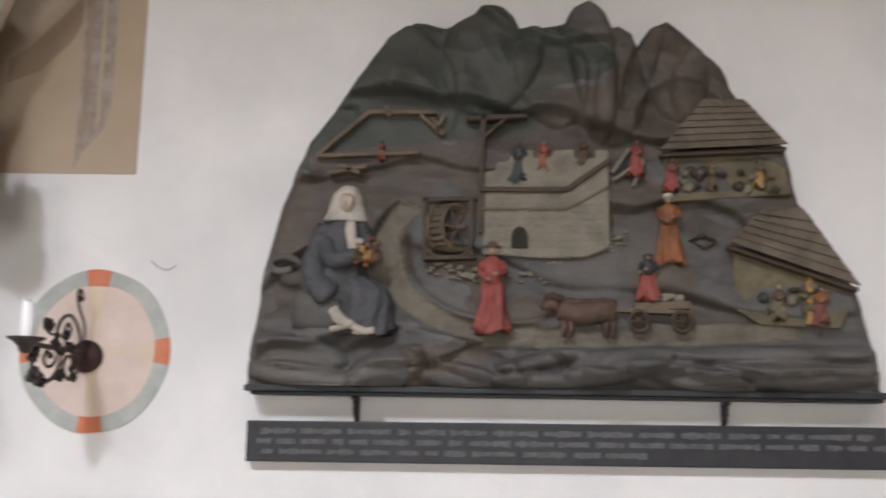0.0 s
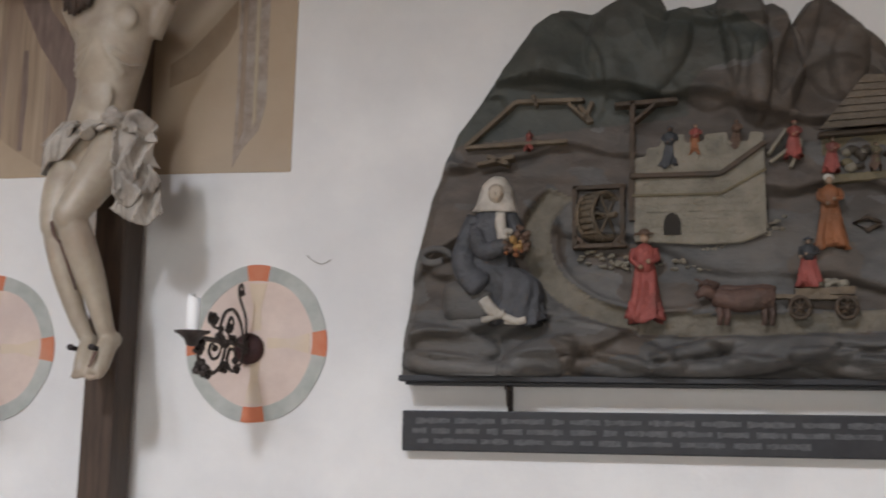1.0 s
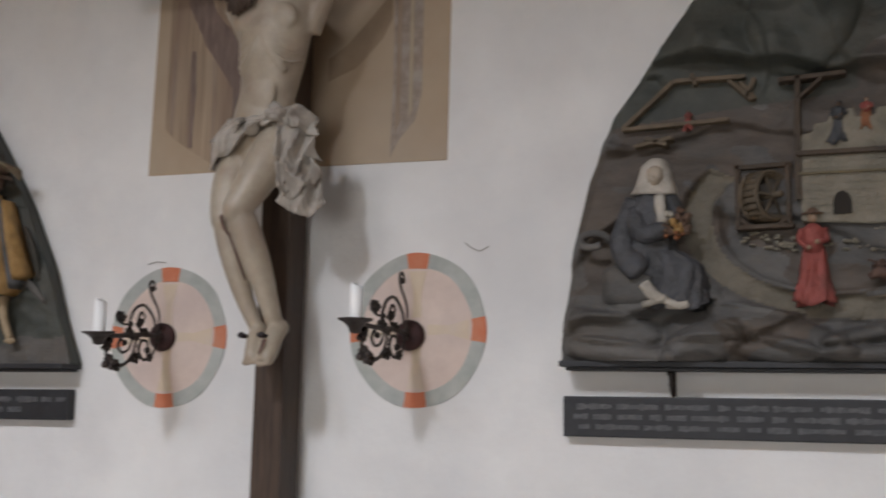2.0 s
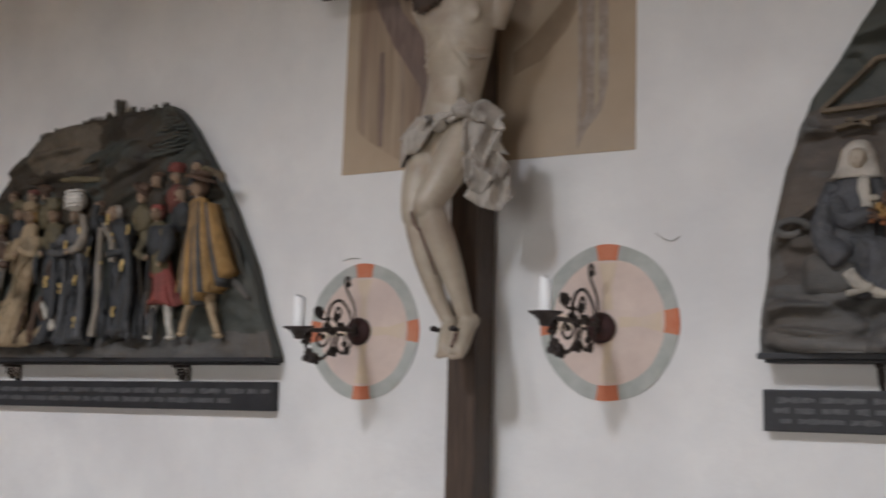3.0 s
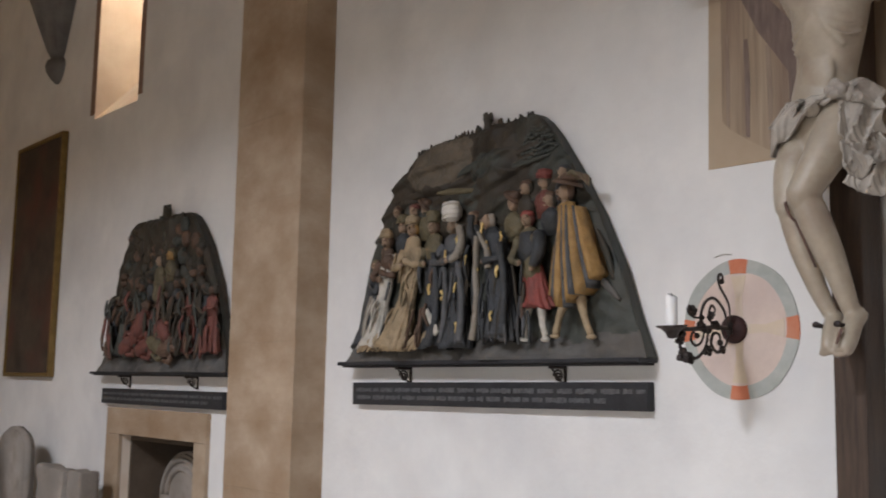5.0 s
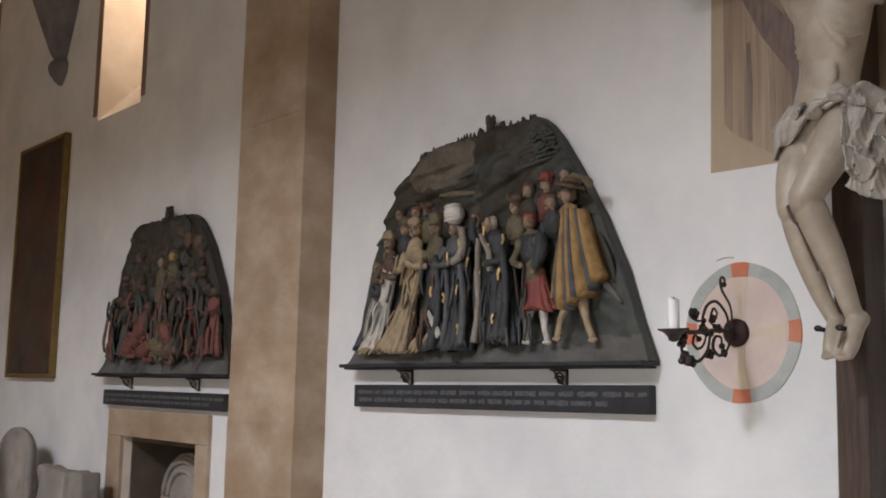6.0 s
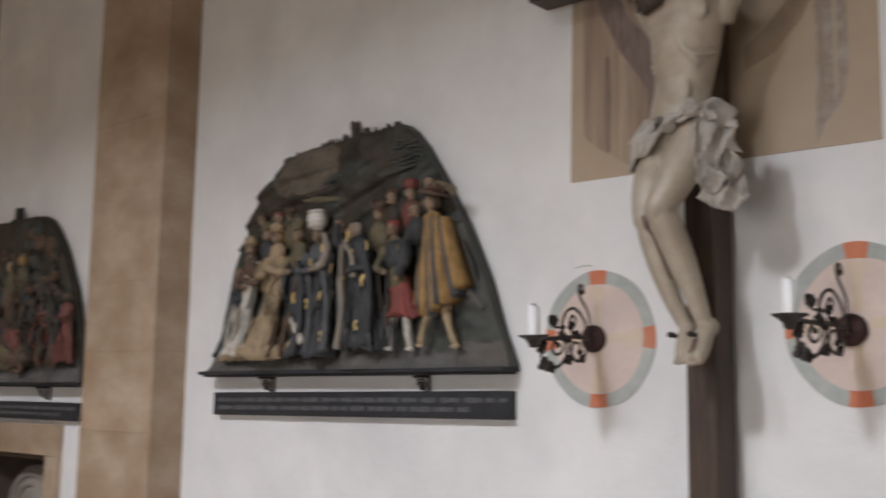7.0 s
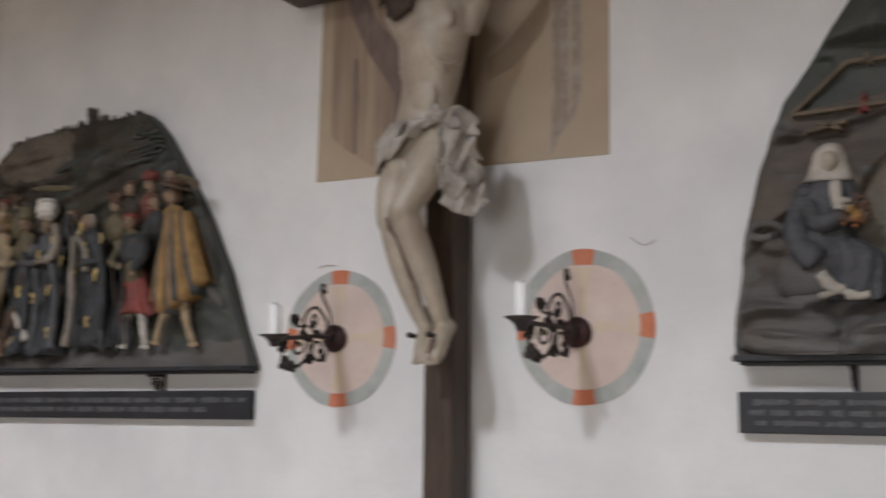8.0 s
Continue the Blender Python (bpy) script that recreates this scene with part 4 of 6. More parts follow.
add_tube(bm, smooth_path([(-0.57, 3.85, 2.44), (-0.54, 3.82, 2.37), (-0.545, 3.79, 2.33)], 4), [0.032] * 5 + [0.028] * 3 + [0.018], 10, 0)
for pts, w in (([(-0.60, 3.80, 2.45), (-0.595, 3.782, 2.40), (-0.585, 3.776, 2.35)], 0.02), ([(-0.57, 3.79, 2.36), (-0.59, 3.77, 2.335), (-0.575, 3.765, 2.315)], 0.014)):
    add_tube(bm, smooth_path(pts, 4), [(w, 0.010)] * 9, 8, 1)
add_ball(bm, (-0.618, 3.815, 2.525), (0.030, 0.032, 0.038), 2, 14, 10)
add_ball(bm, (-0.618, 3.782, 2.52), (0.006, 0.008, 0.010), 2, 8, 6)
add_tube(bm, smooth_path([(-0.624, 3.852, 2.462), (-0.622, 3.85, 2.50), (-0.62, 3.847, 2.545), (-0.618, 3.85, 2.575), (-0.618, 3.856, 2.592)], 3), [(0.090, 0.046), (0.084, 0.045), (0.079, 0.044), (0.073, 0.043), (0.068, 0.042), (0.064, 0.041), (0.060, 0.040), (0.056, 0.038), (0.050, 0.035), (0.043, 0.03), (0.034, 0.025), (0.024, 0.018), (0.010, 0.01)], 20, 1)
for x0, z0, x1, z1, w in ((-0.655, 2.135, -0.60, 2.075, 0.022), (-0.66, 2.06, -0.575, 2.085, 0.012), (-0.60, 2.085, -0.52, 2.05, 0.014), (-0.575, 2.055, -0.50, 2.058, 0.012)):
    add_tube(bm, smooth_path([(x0, 3.785, z0), ((x0 + x1) / 2, 3.768, (z0 + z1) / 2 - 0.006), (x1, 3.765, z1)], 4), [(w, 0.010)] * 9, 8, 1)
carve(bm, 0.003)
part("carved_figure", bm, [CLOAK, VEIL, PALEFACE], r1, "seated carved figure in white veil and blue-grey cloak")
bm = bmesh.new()
add_box(bm, -0.815, -0.625, 3.80, 3.90, 2.06, 2.205, 0.04)
carve(bm, 0.004, 20.0)
part("carved_seat", bm, SLATE, r1)
bm = bmesh.new()
rg2 = random.Random(8)
for k in range(44):
    a, q = rg2.uniform(0, 6.28), 0.052 * rg2.random() ** 0.6
    x, zz = -0.535 + q * math.cos(a), 2.335 + 1.1 * q * math.sin(a)
    m = 1 if q < 0.022 else (2 if zz < 2.305 else (0 if x < -0.55 and zz > 2.34 else 3))
    add_ball(bm, (x, 3.772 - 0.02 * rg2.random(), zz), rg2.uniform(0.007, 0.013), m, 8, 6)
part("carved_bouquet", bm, [VEIL, OCHRE, ORANGE, BROWN], r1)
# curled bag beside the seat
bm = bmesh.new()
add_tube(bm, [(-0.845 + 0.05 * math.cos(a), 3.875 - 0.006 * k, 2.30 + 0.03 * math.sin(a)) for k, a in enumerate([q * 0.42 for q in range(14)])], 0.014, 8)
part("carved_coil", bm, SLATE, r1)
bm = bmesh.new()
add_tube(bm, [(0.67 + 0.045 * math.cos(a), 3.88, 2.40 + 0.025 * math.sin(a)) for a in [0, 1.5, 3.1, 4.7, 6.28]], 0.008, 6)
part("carved_frame", bm, DARKTIMBER, r1)
inscription_board(-0.985, 1.31, 1.594, 1.742, 3, 5, "long black wooden board with three rows of pale lettering").rotation_euler[1] = radians(-0.25)

# ---- relief of the procession ----
r2 = thing("carved_relief", (0, 0, 0), "painted wooden relief of robed figures below a wooded hill", "wall relief", "reliefs on the wall")
LEFT2 = [(-5.585, 1.826), (-5.476, 2.113), (-5.401, 2.426), (-5.264, 2.661), (-5.157, 2.842), (-5.02, 2.99)]
RIGHT2 = [(-3.205, 1.826), (-3.282, 2.007), (-3.367, 2.252), (-3.51, 2.54), (-3.662, 2.786), (-3.801, 2.984), (-3.88, 3.07)]


def ragged(pts, n, amp, seed):
    rg = random.Random(seed)
    p = along(pts, n)
    return [(float(x), float(z) + rg.uniform(-amp, amp)) for x, z in p]


TOP2 = ragged([(-4.97, 3.03), (-4.735, 3.085), (-4.535, 3.091), (-4.42, 3.085), (-4.30, 3.115), (-4.162, 3.112), (-3.935, 3.11)], 60, 0.011, 3)


def height2(x, z):
    h = 0.022 + 0.034 * fbm(x, z, 3.2, 5, 21.0) + 0.012 * ridge(x, z * 1.8, 5.0, 3.0)
    h += 0.05 * hump(x, z, -4.72, 2.95, 0.30, 0.15, 0.2) + 0.035 * hump(x, z, -4.25, 2.95, 0.2, 0.2)
    # terraces that climb to the wood
    s = z - 0.30 * (x + 4.2) + 0.05 * math.sin(4 * x)
    if 2.55 < z < 2.95:
        q = (s * 7.5) % 1.0
        h += 0.035 * (1 - q) ** 1.3 * min(1, q * 8)
    if z < 1.93:
        h += 0.05 * (1.93 - z) / 0.1
    return h


def slot2(x, z):
    w = 0.03 * fbm(x, z, 9.0, 3, 2.0)
    if hump(x + w, z + w, -4.66, 2.95, 0.29, 0.13, 0.15) > 0 and x < -4.43:
        return 1
    if z < 1.93 + 0.02 * math.sin(9 * x) + 0.015 * math.sin(23 * x):
        return 2
    return 3 if z + w > 2.52 + 0.25 * max(0.0, x + 3.9) and fbm(x, z, 4.0, 3, 6.0) > -0.25 else 0


carved_panel(LEFT2, RIGHT2, TOP2, 1.826, height2, 3.93, [MOSS, HILL, SLATE, UMBER], r2, 190, 130, slots=slot2)
shelf(r2, -5.64, -3.215, 1.822, BLACKWOOD, 3.86)
for bx in (-5.06, -3.80):
    scroll_bracket(r2, bx, 1.793, 0.095)
bm = bmesh.new()
add_tube(bm, [(-4.335, 3.935, 3.06), (-4.335, 3.935, 3.15), (-4.335, 3.935, 3.152), (-4.335, 3.935, 3.185)], [0.026, 0.024, 0.03, 0.029], 10)
for k in range(5):
    a = k * 1.257
    add_ball(bm, (-4.335 + 0.022 * math.cos(a), 3.935 + 0.022 * math.sin(a), 3.19), 0.009, 0, 6, 4)
part("carved_tower", bm, UMBER, r2, smooth=False)
# wood on the hilltop: rows of small fir boughs, each row overlapping the next
rng = random.Random(9)
bm = bmesh.new()
for row in range(8):
    z0 = 2.885 + row * 0.026
    xa, xb = -4.02 + 0.012 * row, -3.745 - 0.02 * row
    x = xa
    while x < xb:
        w = rng.uniform(0.018, 0.034)
        zz = z0 + 0.12 * (x + 3.9) + rng.uniform(-0.006, 0.006)
        add_tube(bm, [(x - w * 0.8, 3.893, zz + 0.012), (x, 3.882 + 0.002 * row, zz), (x + w * 0.8, 3.893, zz + 0.010)], [(0.004, 0.004), (0.013, 0.011), (0.003, 0.003)], 6)
        x += w * 1.15
tagged(part("tree_clump", bm, MOSS, r2), kind="stuff")
bm = bmesh.new()
for k in range(46):
    x = -4.95 + 1.0 * rng.random()
    if abs(x + 4.335) > 0.05:
        zt = 3.055 + 0.055 * math.sin((x + 4.95) * 2.2) + (0.0 if x < -4.42 else 0.01)
        add_tube(bm, [(x, 3.93, zt - 0.03), (x + rng.uniform(-0.006, 0.006), 3.93, zt + rng.uniform(0.008, 0.03))], [0.016, 0.004], 6)
tagged(part("tree_clump", bm, UMBER, r2), kind="stuff")
# back rows: x, z, half height, clothes, hair, hat colour, hat, turn
for k, (x, zz, sz, cl, hr, hc, ht, tn) in enumerate((
        (-5.17, 2.47, 0.038, NAVY, BROWN, BROWN, "cap", 0.2), (-5.005, 2.62, 0.042, NAVY, BROWN, OLIVE, "turban", 0.1), (-4.90, 2.70, 0.040, BROWN, UMBER, ROSE, "cap", 0.2), (-4.79, 2.70, 0.042, OLIVE, UMBER, BROWN, "brim", 0.2),
        (-5.06, 2.71, 0.036, UMBER, UMBER, BROWN, "cap", 0.2), (-4.60, 2.70, 0.038, UMBER, BROWN, UMBER, "cap", 0.1), (-4.37, 2.60, 0.038, NAVY, BROWN, BROWN, "cap", -0.2),
        (-4.058, 2.645, 0.047, OLIVE, UMBER, BROWN, "brim", 0.1), (-3.965, 2.715, 0.040, UMBER, UMBER, BROWN, "cap", -0.2), (-3.835, 2.725, 0.042, ROSE, UMBER, RED, "turban", -0.2), (-3.70, 2.76, 0.038, NAVY, UMBER, NAVY, "cap", -0.2),
        (-3.795, 2.63, 0.042, NAVY, UMBER, BROWN, "cap", -0.3))):
    back_figure(r2, x, zz, sz, 3.875, (cl, SKIN, hr, hc), ht, k, tn)
# front rank
gowned_figure(r2, (-5.245, 2.40), 0.038, 3.865, (NAVY, NAVY, SKIN, BROWN, OLIVE, NAVY), "cap", [(-5.25, 2.33, 0.05), (-5.28, 2.2, 0.06), (-5.33, 2.05, 0.06), (-5.39, 1.92, 0.085)], [((-5.20, 0.02, 2.32), (-5.19, 0.05, 2.24), (-5.26, 0.05, 2.28))], 5, 11, 0.2)
gowned_figure(r2, (-5.122, 2.54), 0.042, 3.85, (WHITE, BROWN, SKIN, BROWN, CREAM, WHITE), "turban", [(-5.115, 2.46, 0.05), (-5.13, 2.34, 0.06), (-5.17, 2.13, 0.055), (-5.25, 1.91, 0.13)], [((-5.17, 0.01, 2.42), (-5.21, 0.04, 2.33), (-5.12, 0.06, 2.31)), ((-5.06, 0.01, 2.42), (-5.02, 0.04, 2.33), (-5.10, 0.07, 2.35))], 6, 12, 0.2)
gowned_figure(r2, (-4.856, 2.59), 0.045, 3.835, (CREAM, CREAM, SKIN, OCHRE, CREAM, CREAM), "turban", [(-4.86, 2.50, 0.058), (-4.87, 2.36, 0.075), (-4.92, 2.15, 0.07), (-5.03, 1.895, 0.16)], [((-4.92, 0.01, 2.46), (-4.96, 0.05, 2.36), (-4.87, 0.08, 2.37)), ((-4.80, 0.01, 2.46), (-4.76, 0.05, 2.37), (-4.84, 0.08, 2.40))], 7, 13, 0.25)
gowned_figure(r2, (-4.69, 2.585), 0.043, 3.855, (NAVY, OLIVE, SKIN, BROWN, OLIVE, NAVY), "tall", [(-4.69, 2.50, 0.06), (-4.68, 2.32, 0.075), (-4.68, 2.1, 0.075), (-4.74, 1.905, 0.115)], [((-4.75, 0.01, 2.46), (-4.78, 0.04, 2.37), (-4.70, 0.07, 2.37))], 6, 14, 0.15)
gowned_figure(r2, (-4.50, 2.56), 0.043, 3.835, (NAVY, BLUEGREY, SKIN, LINING, WHITE, NAVY), "none", [(-4.49, 2.49, 0.065), (-4.47, 2.34, 0.09), (-4.46, 2.12, 0.075), (-4.48, 1.90, 0.13)], [((-4.56, 0.01, 2.46), (-4.60, 0.06, 2.37), (-4.46, 0.09, 2.36)), ((-4.42, 0.01, 2.47), (-4.37, 0.06, 2.40), (-4.43, 0.10, 2.37))], 7, 15, 0.1)
gowned_figure(r2, (-4.225, 2.56), 0.044, 3.845, (NAVY, NAVY, SKIN, LINING, BROWN, NAVY), "none", [(-4.19, 2.50, 0.07), (-4.14, 2.36, 0.095), (-4.12, 2.14, 0.09), (-4.11, 1.93, 0.125)], [((-4.25, 0.01, 2.47), (-4.30, 0.06, 2.50), (-4.285, 0.07, 2.60)), ((-4.10, 0.01, 2.46), (-4.07, 0.06, 2.36), (-4.17, 0.09, 2.34))], 6, 16, -0.3)
gowned_figure(r2, (-3.92, 2.54), 0.042, 3.845, (RED, OLIVE, SKIN, ROSE, RED, WHITE), "cap", [(-3.88, 2.30, 0.055), (-3.875, 2.22, 0.075), (-3.86, 2.15, 0.09), (-3.85, 2.085, 0.115)], [((-3.97, 0.01, 2.45), (-3.99, 0.05, 2.34), (-3.92, 0.07, 2.31)), ((-3.86, 0.01, 2.45), (-3.82, 0.04, 2.36), (-3.84, 0.06, 2.28))], 6, 17, 0.1, [((-3.91, 0, 2.12), (-3.925, 0.01, 2.02), (-3.935, 0.005, 1.93)), ((-3.82, 0, 2.12), (-3.805, 0.012, 2.02), (-3.79, 0.005, 1.925))])
bm = bmesh.new()
add_tube(bm, [(-3.915, 3.85, 2.30), (-3.905, 3.825, 2.38), (-3.915, 3.83, 2.47)], [(0.05, 0.03), (0.062, 0.035), (0.05, 0.03)], 14)
add_tube(bm, smooth_path([(-3.84, 3.84, 2.46), (-3.80, 3.80, 2.37), (-3.83, 3.785, 2.29)], 4), [0.034, 0.036, 0.037, 0.037, 0.036, 0.034, 0.03, 0.026, 0.02], 10)
carve(bm)
part("carved_doublet", bm, NAVY, r2)
# the tall figure under the striped cape: legs, head and a broad feathered hat
gowned_figure(r2, (-3.655, 2.645), 0.045, 3.845, (BROWN, OCHRE, SKIN, BROWN, OLIVE, CREAM), "none", [(-3.64, 2.56, 0.055), (-3.63, 2.4, 0.07), (-3.61, 2.25, 0.075), (-3.60, 2.12, 0.08)], (), 5, 18, -0.35, [((-3.64, 0, 2.14), (-3.69, 0.01, 2.03), (-3.72, 0.005, 1.94)), ((-3.56, 0, 2.14), (-3.525, 0.012, 2.03), (-3.485, 0.005, 1.93))])
bm = bmesh.new()
add_tube(bm, [(-3.635, 3.83, 2.682), (-3.63, 3.83, 2.70)], [0.082, 0.07], 16)
add_ball(bm, (-3.625, 3.835, 2.712), (0.055, 0.05, 0.03))
carve(bm, 0.003)
hat = part("broad_hat", bm, BROWN, r2)
for k in range(7):
    bm = bmesh.new()
    add_tube(bm, smooth_path([(-3.64, 3.82, 2.70), (-3.58 + 0.01 * k, 3.80 + 0.008 * k, 2.735 - 0.004 * k), (-3.53 + 0.008 * k, 3.82, 2.70 - 0.008 * k)], 4), [0.007, 0.009, 0.011, 0.012, 0.012, 0.011, 0.009, 0.007, 0.003], 6)
    part("feather", bm, BROWN if k % 2 else OLIVE, hat)
# white turban
bm = bmesh.new()
add_ball(bm, (-4.492, 3.815, 2.646), (0.062, 0.056, 0.062), 0, 18, 12)
for k in range(5):
    add_tube(bm, [(-4.492 + (0.062 - 0.004 * abs(k - 2)) * math.cos(a), 3.817 - 0.056 * math.sin(a), 2.606 + 0.020 * k + 0.006 * math.cos(a)) for a in [q * math.pi / 10 for q in range(11)]], 0.0055, 6, 0)
part("carved_turban", bm, TURBAN, r2)
# bearded head collar, pale sleeves and inner robes
bm = bmesh.new()
add_tube(bm, smooth_path([(-4.41, 3.80, 2.55), (-4.36, 3.77, 2.46), (-4.37, 3.75, 2.39), (-4.44, 3.745, 2.365)], 4), [0.022] * 5 + [0.026] * 4 + [0.022] * 3 + [0.014], 10, 0)
part("carved_sleeve", bm, LINING, r2)
bm = bmesh.new()
add_tube(bm, smooth_path([(-4.70, 3.80, 2.12), (-4.62, 3.775, 2.06), (-4.56, 3.775, 1.97)], 4), [(0.016, 0.01)] * 4 + [(0.024, 0.012)] * 5, 8)
part("carved_lining", bm, WHITE, r2)
for k, (pts, w, m) in enumerate((
        ([(-4.60, 2.42), (-4.57, 2.25), (-4.58, 2.05), (-4.64, 1.91)], 0.020, NAVY), ([(-4.39, 2.36), (-4.36, 2.2), (-4.36, 2.05), (-4.38, 1.92)], 0.022, BLUEGREY), ([(-4.24, 2.48), (-4.245, 2.3), (-4.24, 2.1), (-4.27, 1.93)], 0.016, LINING),
        ([(-4.22, 2.5), (-4.2, 2.46), (-4.16, 2.40), (-4.15, 2.3)], 0.016, LINING), ([(-4.06, 2.42), (-4.03, 2.25), (-4.03, 2.1), (-4.05, 1.95)], 0.022, NAVY), ([(-4.50, 2.34), (-4.49, 2.2), (-4.50, 2.05), (-4.53, 1.92)], 0.016, BLUEGREY))):
    bm = bmesh.new()
    path = smooth_path([(x, 3.775, z) for x, z in pts], 5)
    add_tube(bm, path, [(w * (0.7 + 0.5 * i / (len(path) - 1)), 0.02) for i in range(len(path))], 10)
    carve(bm)
    part("carved_mantle", bm, m, r2)
# gilded sprigs on the dark mantles
rng = random.Random(33)
for x, zz in ((-4.40, 2.48), (-4.50, 2.40), (-4.42, 2.22), (-4.33, 2.36), (-4.05, 2.46), (-4.16, 2.42), (-4.20, 2.52), (-4.52, 2.18), (-4.36, 2.10), (-4.13, 2.05), (-4.06, 2.03), (-4.64, 2.22), (-4.40, 2.00), (-4.08, 2.28), (-4.24, 2.30)):
    bm = bmesh.new()
    for k in range(3):
        add_ball(bm, (x + rng.uniform(-0.008, 0.008), 3.774, zz + 0.018 * (k - 1)), (rng.uniform(0.007, 0.014), 0.007, rng.uniform(0.010, 0.018)), 0, 6, 4)
    part("gilded_sprig", bm, GOLD, r2)
# striped cape over the tall figure
edges = [0.0]
for k in range(11):
    edges.append(edges[-1] + (0.115 if k % 2 == 0 else 0.062))
for k in range(11):
    q0, q1 = edges[k], edges[k + 1]
    top = lambda q: Vector((-3.69 + 0.12 * q, 3.785 + 0.07 * (2 * q - 1) ** 2, 2.58 - 0.01 * q))
    bot = lambda q: Vector((-3.75 + 0.33 * q, 3.745 + 0.10 * (2 * q - 1) ** 2 - 0.018 * math.sin(q * 22), 2.155 - 0.10 * math.sin(q * 3.1) ** 2 + 0.06 * q - 0.02 * math.sin(q * 18)))
    bm = bmesh.new()
    rows = []
    for j in range(9):
        v = j / 8
        ring = []
        for q in (q0, (q0 + q1) / 2, q1):
            p = top(q).lerp(bot(q), v)
            p.y -= 0.012 * math.sin(v * 3.0) + (0.008 * v if q not in (q0, q1) else 0)
            ring.append(bm.verts.new(p))
        for q in (q1, q0):
            p = top(q).lerp(bot(q), v)
            ring.append(bm.verts.new((p.x, 3.90, p.z)))
        rows.append(ring)
    for a, b in zip(rows, rows[1:]):
        for i in range(5):
            bm.faces.new((a[i], a[(i + 1) % 5], b[(i + 1) % 5], b[i]))
    bm.faces.new(rows[0]), bm.faces.new(rows[-1][::-1])
    bmesh.ops.recalc_face_normals(bm, faces=bm.faces)
    part("cape_stripe", bm, OCHRE if k % 2 == 0 else BLUEGREY, r2)
# ridges of drapery over the front rank
rng = random.Random(41)
for k in range(70):
    x = -5.2 + 1.37 * rng.random()
    zt = rng.uniform(2.05, 2.46) if x > -5.0 else rng.uniform(2.0, 2.3)
    L = rng.uniform(0.10, 0.28)
    zb = max(1.90, zt - L)
    sweep = (-0.10 if x < -4.75 else rng.uniform(-0.07, 0.05)) * (zt - zb) / 0.25
    m = rng.choice((WHITE, CREAM, LINING)) if -5.22 < x < -5.08 else (CREAM if rng.random() < 0.75 else OLIVE) if -5.0 < x < -4.80 else rng.choice((NAVY, NAVY, NAVY, BLUEGREY, BROWN, UMBER))
    fold(r2, x, zt, x + sweep, zb, rng.uniform(0.005, 0.012), rng.uniform(3.782, 3.806), m, rng.uniform(-0.025, 0.025))
for k in range(12):
    x = -5.36 + 0.05 * k
    fold(r2, x + 0.12, 1.97 + 0.01 * (k % 3), x, 1.885 + 0.004 * (k % 2), 0.018, 3.81, CREAM, 0.02)
# banks and paths on the hillside
for x0, z0, x1, z1, w, m, bend in ((-5.10, 2.78, -4.62, 2.83, 0.022, UMBER, 0.03), (-4.75, 2.80, -4.35, 2.76, 0.020, OLIVE, -0.05), (-4.62, 2.86, -4.20, 2.95, 0.024, MOSS, 0.04), (-4.45, 2.72, -4.15, 2.80, 0.018, OLIVE, 0.02), (-4.30, 2.82, -3.80, 2.88, 0.018, MOSS, -0.04), (-4.15, 2.90, -3.85, 2.97, 0.02, UMBER, 0.02), (-4.95, 2.88, -4.80, 2.80, 0.02, OLIVE, 0.02), (-3.62, 2.30, -3.36, 2.10, 0.022, SLATE, 0.03), (-3.50, 2.45, -3.40, 2.20, 0.02, UMBER, 0.02)):
    fold(r2, x0, z0, x1, z1, w, 3.898, m, bend)
r2.matrix_world = Matrix.Translation((-5.6, NORTH, 1.82)) @ Matrix.Rotation(radians(-0.3), 4, "Y") @ Matrix.Translation((5.6, -NORTH, -1.82))
inscription_board(-5.585, -3.235, 1.58, 1.716, 2, 8, "long black wooden board with two rows of fine pale lettering").rotation_euler[1] = radians(-0.65)

# ---- relief with fallen figures ----
r3 = thing("carved_relief", (0, 0, 0), "dark painted wooden relief of crowded figures with red garments", "wall relief", "reliefs on the wall")
LEFT3 = [(-9.47, 1.757), (-9.284, 2.251), (-9.16, 2.63), (-9.02, 2.86), (-8.91, 3.02)]
RIGHT3 = [(-7.13, 1.757), (-7.213, 2.007), (-7.366, 2.439), (-7.55, 2.75), (-7.70, 2.92), (-7.80, 3.0)]
TOP3 = ragged([(-8.85, 3.035), (-8.5, 3.045), (-8.247, 3.04), (-7.9, 3.03)], 40, 0.012, 5)


def height3(x, z):
    return 0.025 + 0.025 * fbm(x, z, 2.2, 4, 51.0) + 0.02 * ridge(x * 1.2, z, 4.0, 8.0) + (0.05 * (1.9 - z) / 0.12 if z < 1.9 else 0) + 0.05 * hump(x, z, -8.3, 2.9, 0.4, 0.3)


carved_panel(LEFT3, RIGHT3, TOP3, 1.757, height3, 3.93, [UMBER, SLATE], r3, 110, 80, slots=lambda x, z: 1 if z < 1.93 else 0)
shelf(r3, -9.60, -7.1, 1.752, BLACKWOOD, 3.86)
for bx in (-9.0, -7.75):
    scroll_bracket(r3, bx, 1.724, 0.10)
bm = bmesh.new()
add_box(bm, -8.36, -8.29, 3.91, 3.96, 3.0, 3.12, 0.006)
add_box(bm, -8.37, -8.35, 3.92, 3.95, 3.12, 3.15, 0.002)
add_box(bm, -8.30, -8.28, 3.92, 3.95, 3.12, 3.15, 0.002)
part("carved_tower", bm, UMBER, r3, smooth=False)
rng = random.Random(78)
bm = bmesh.new()
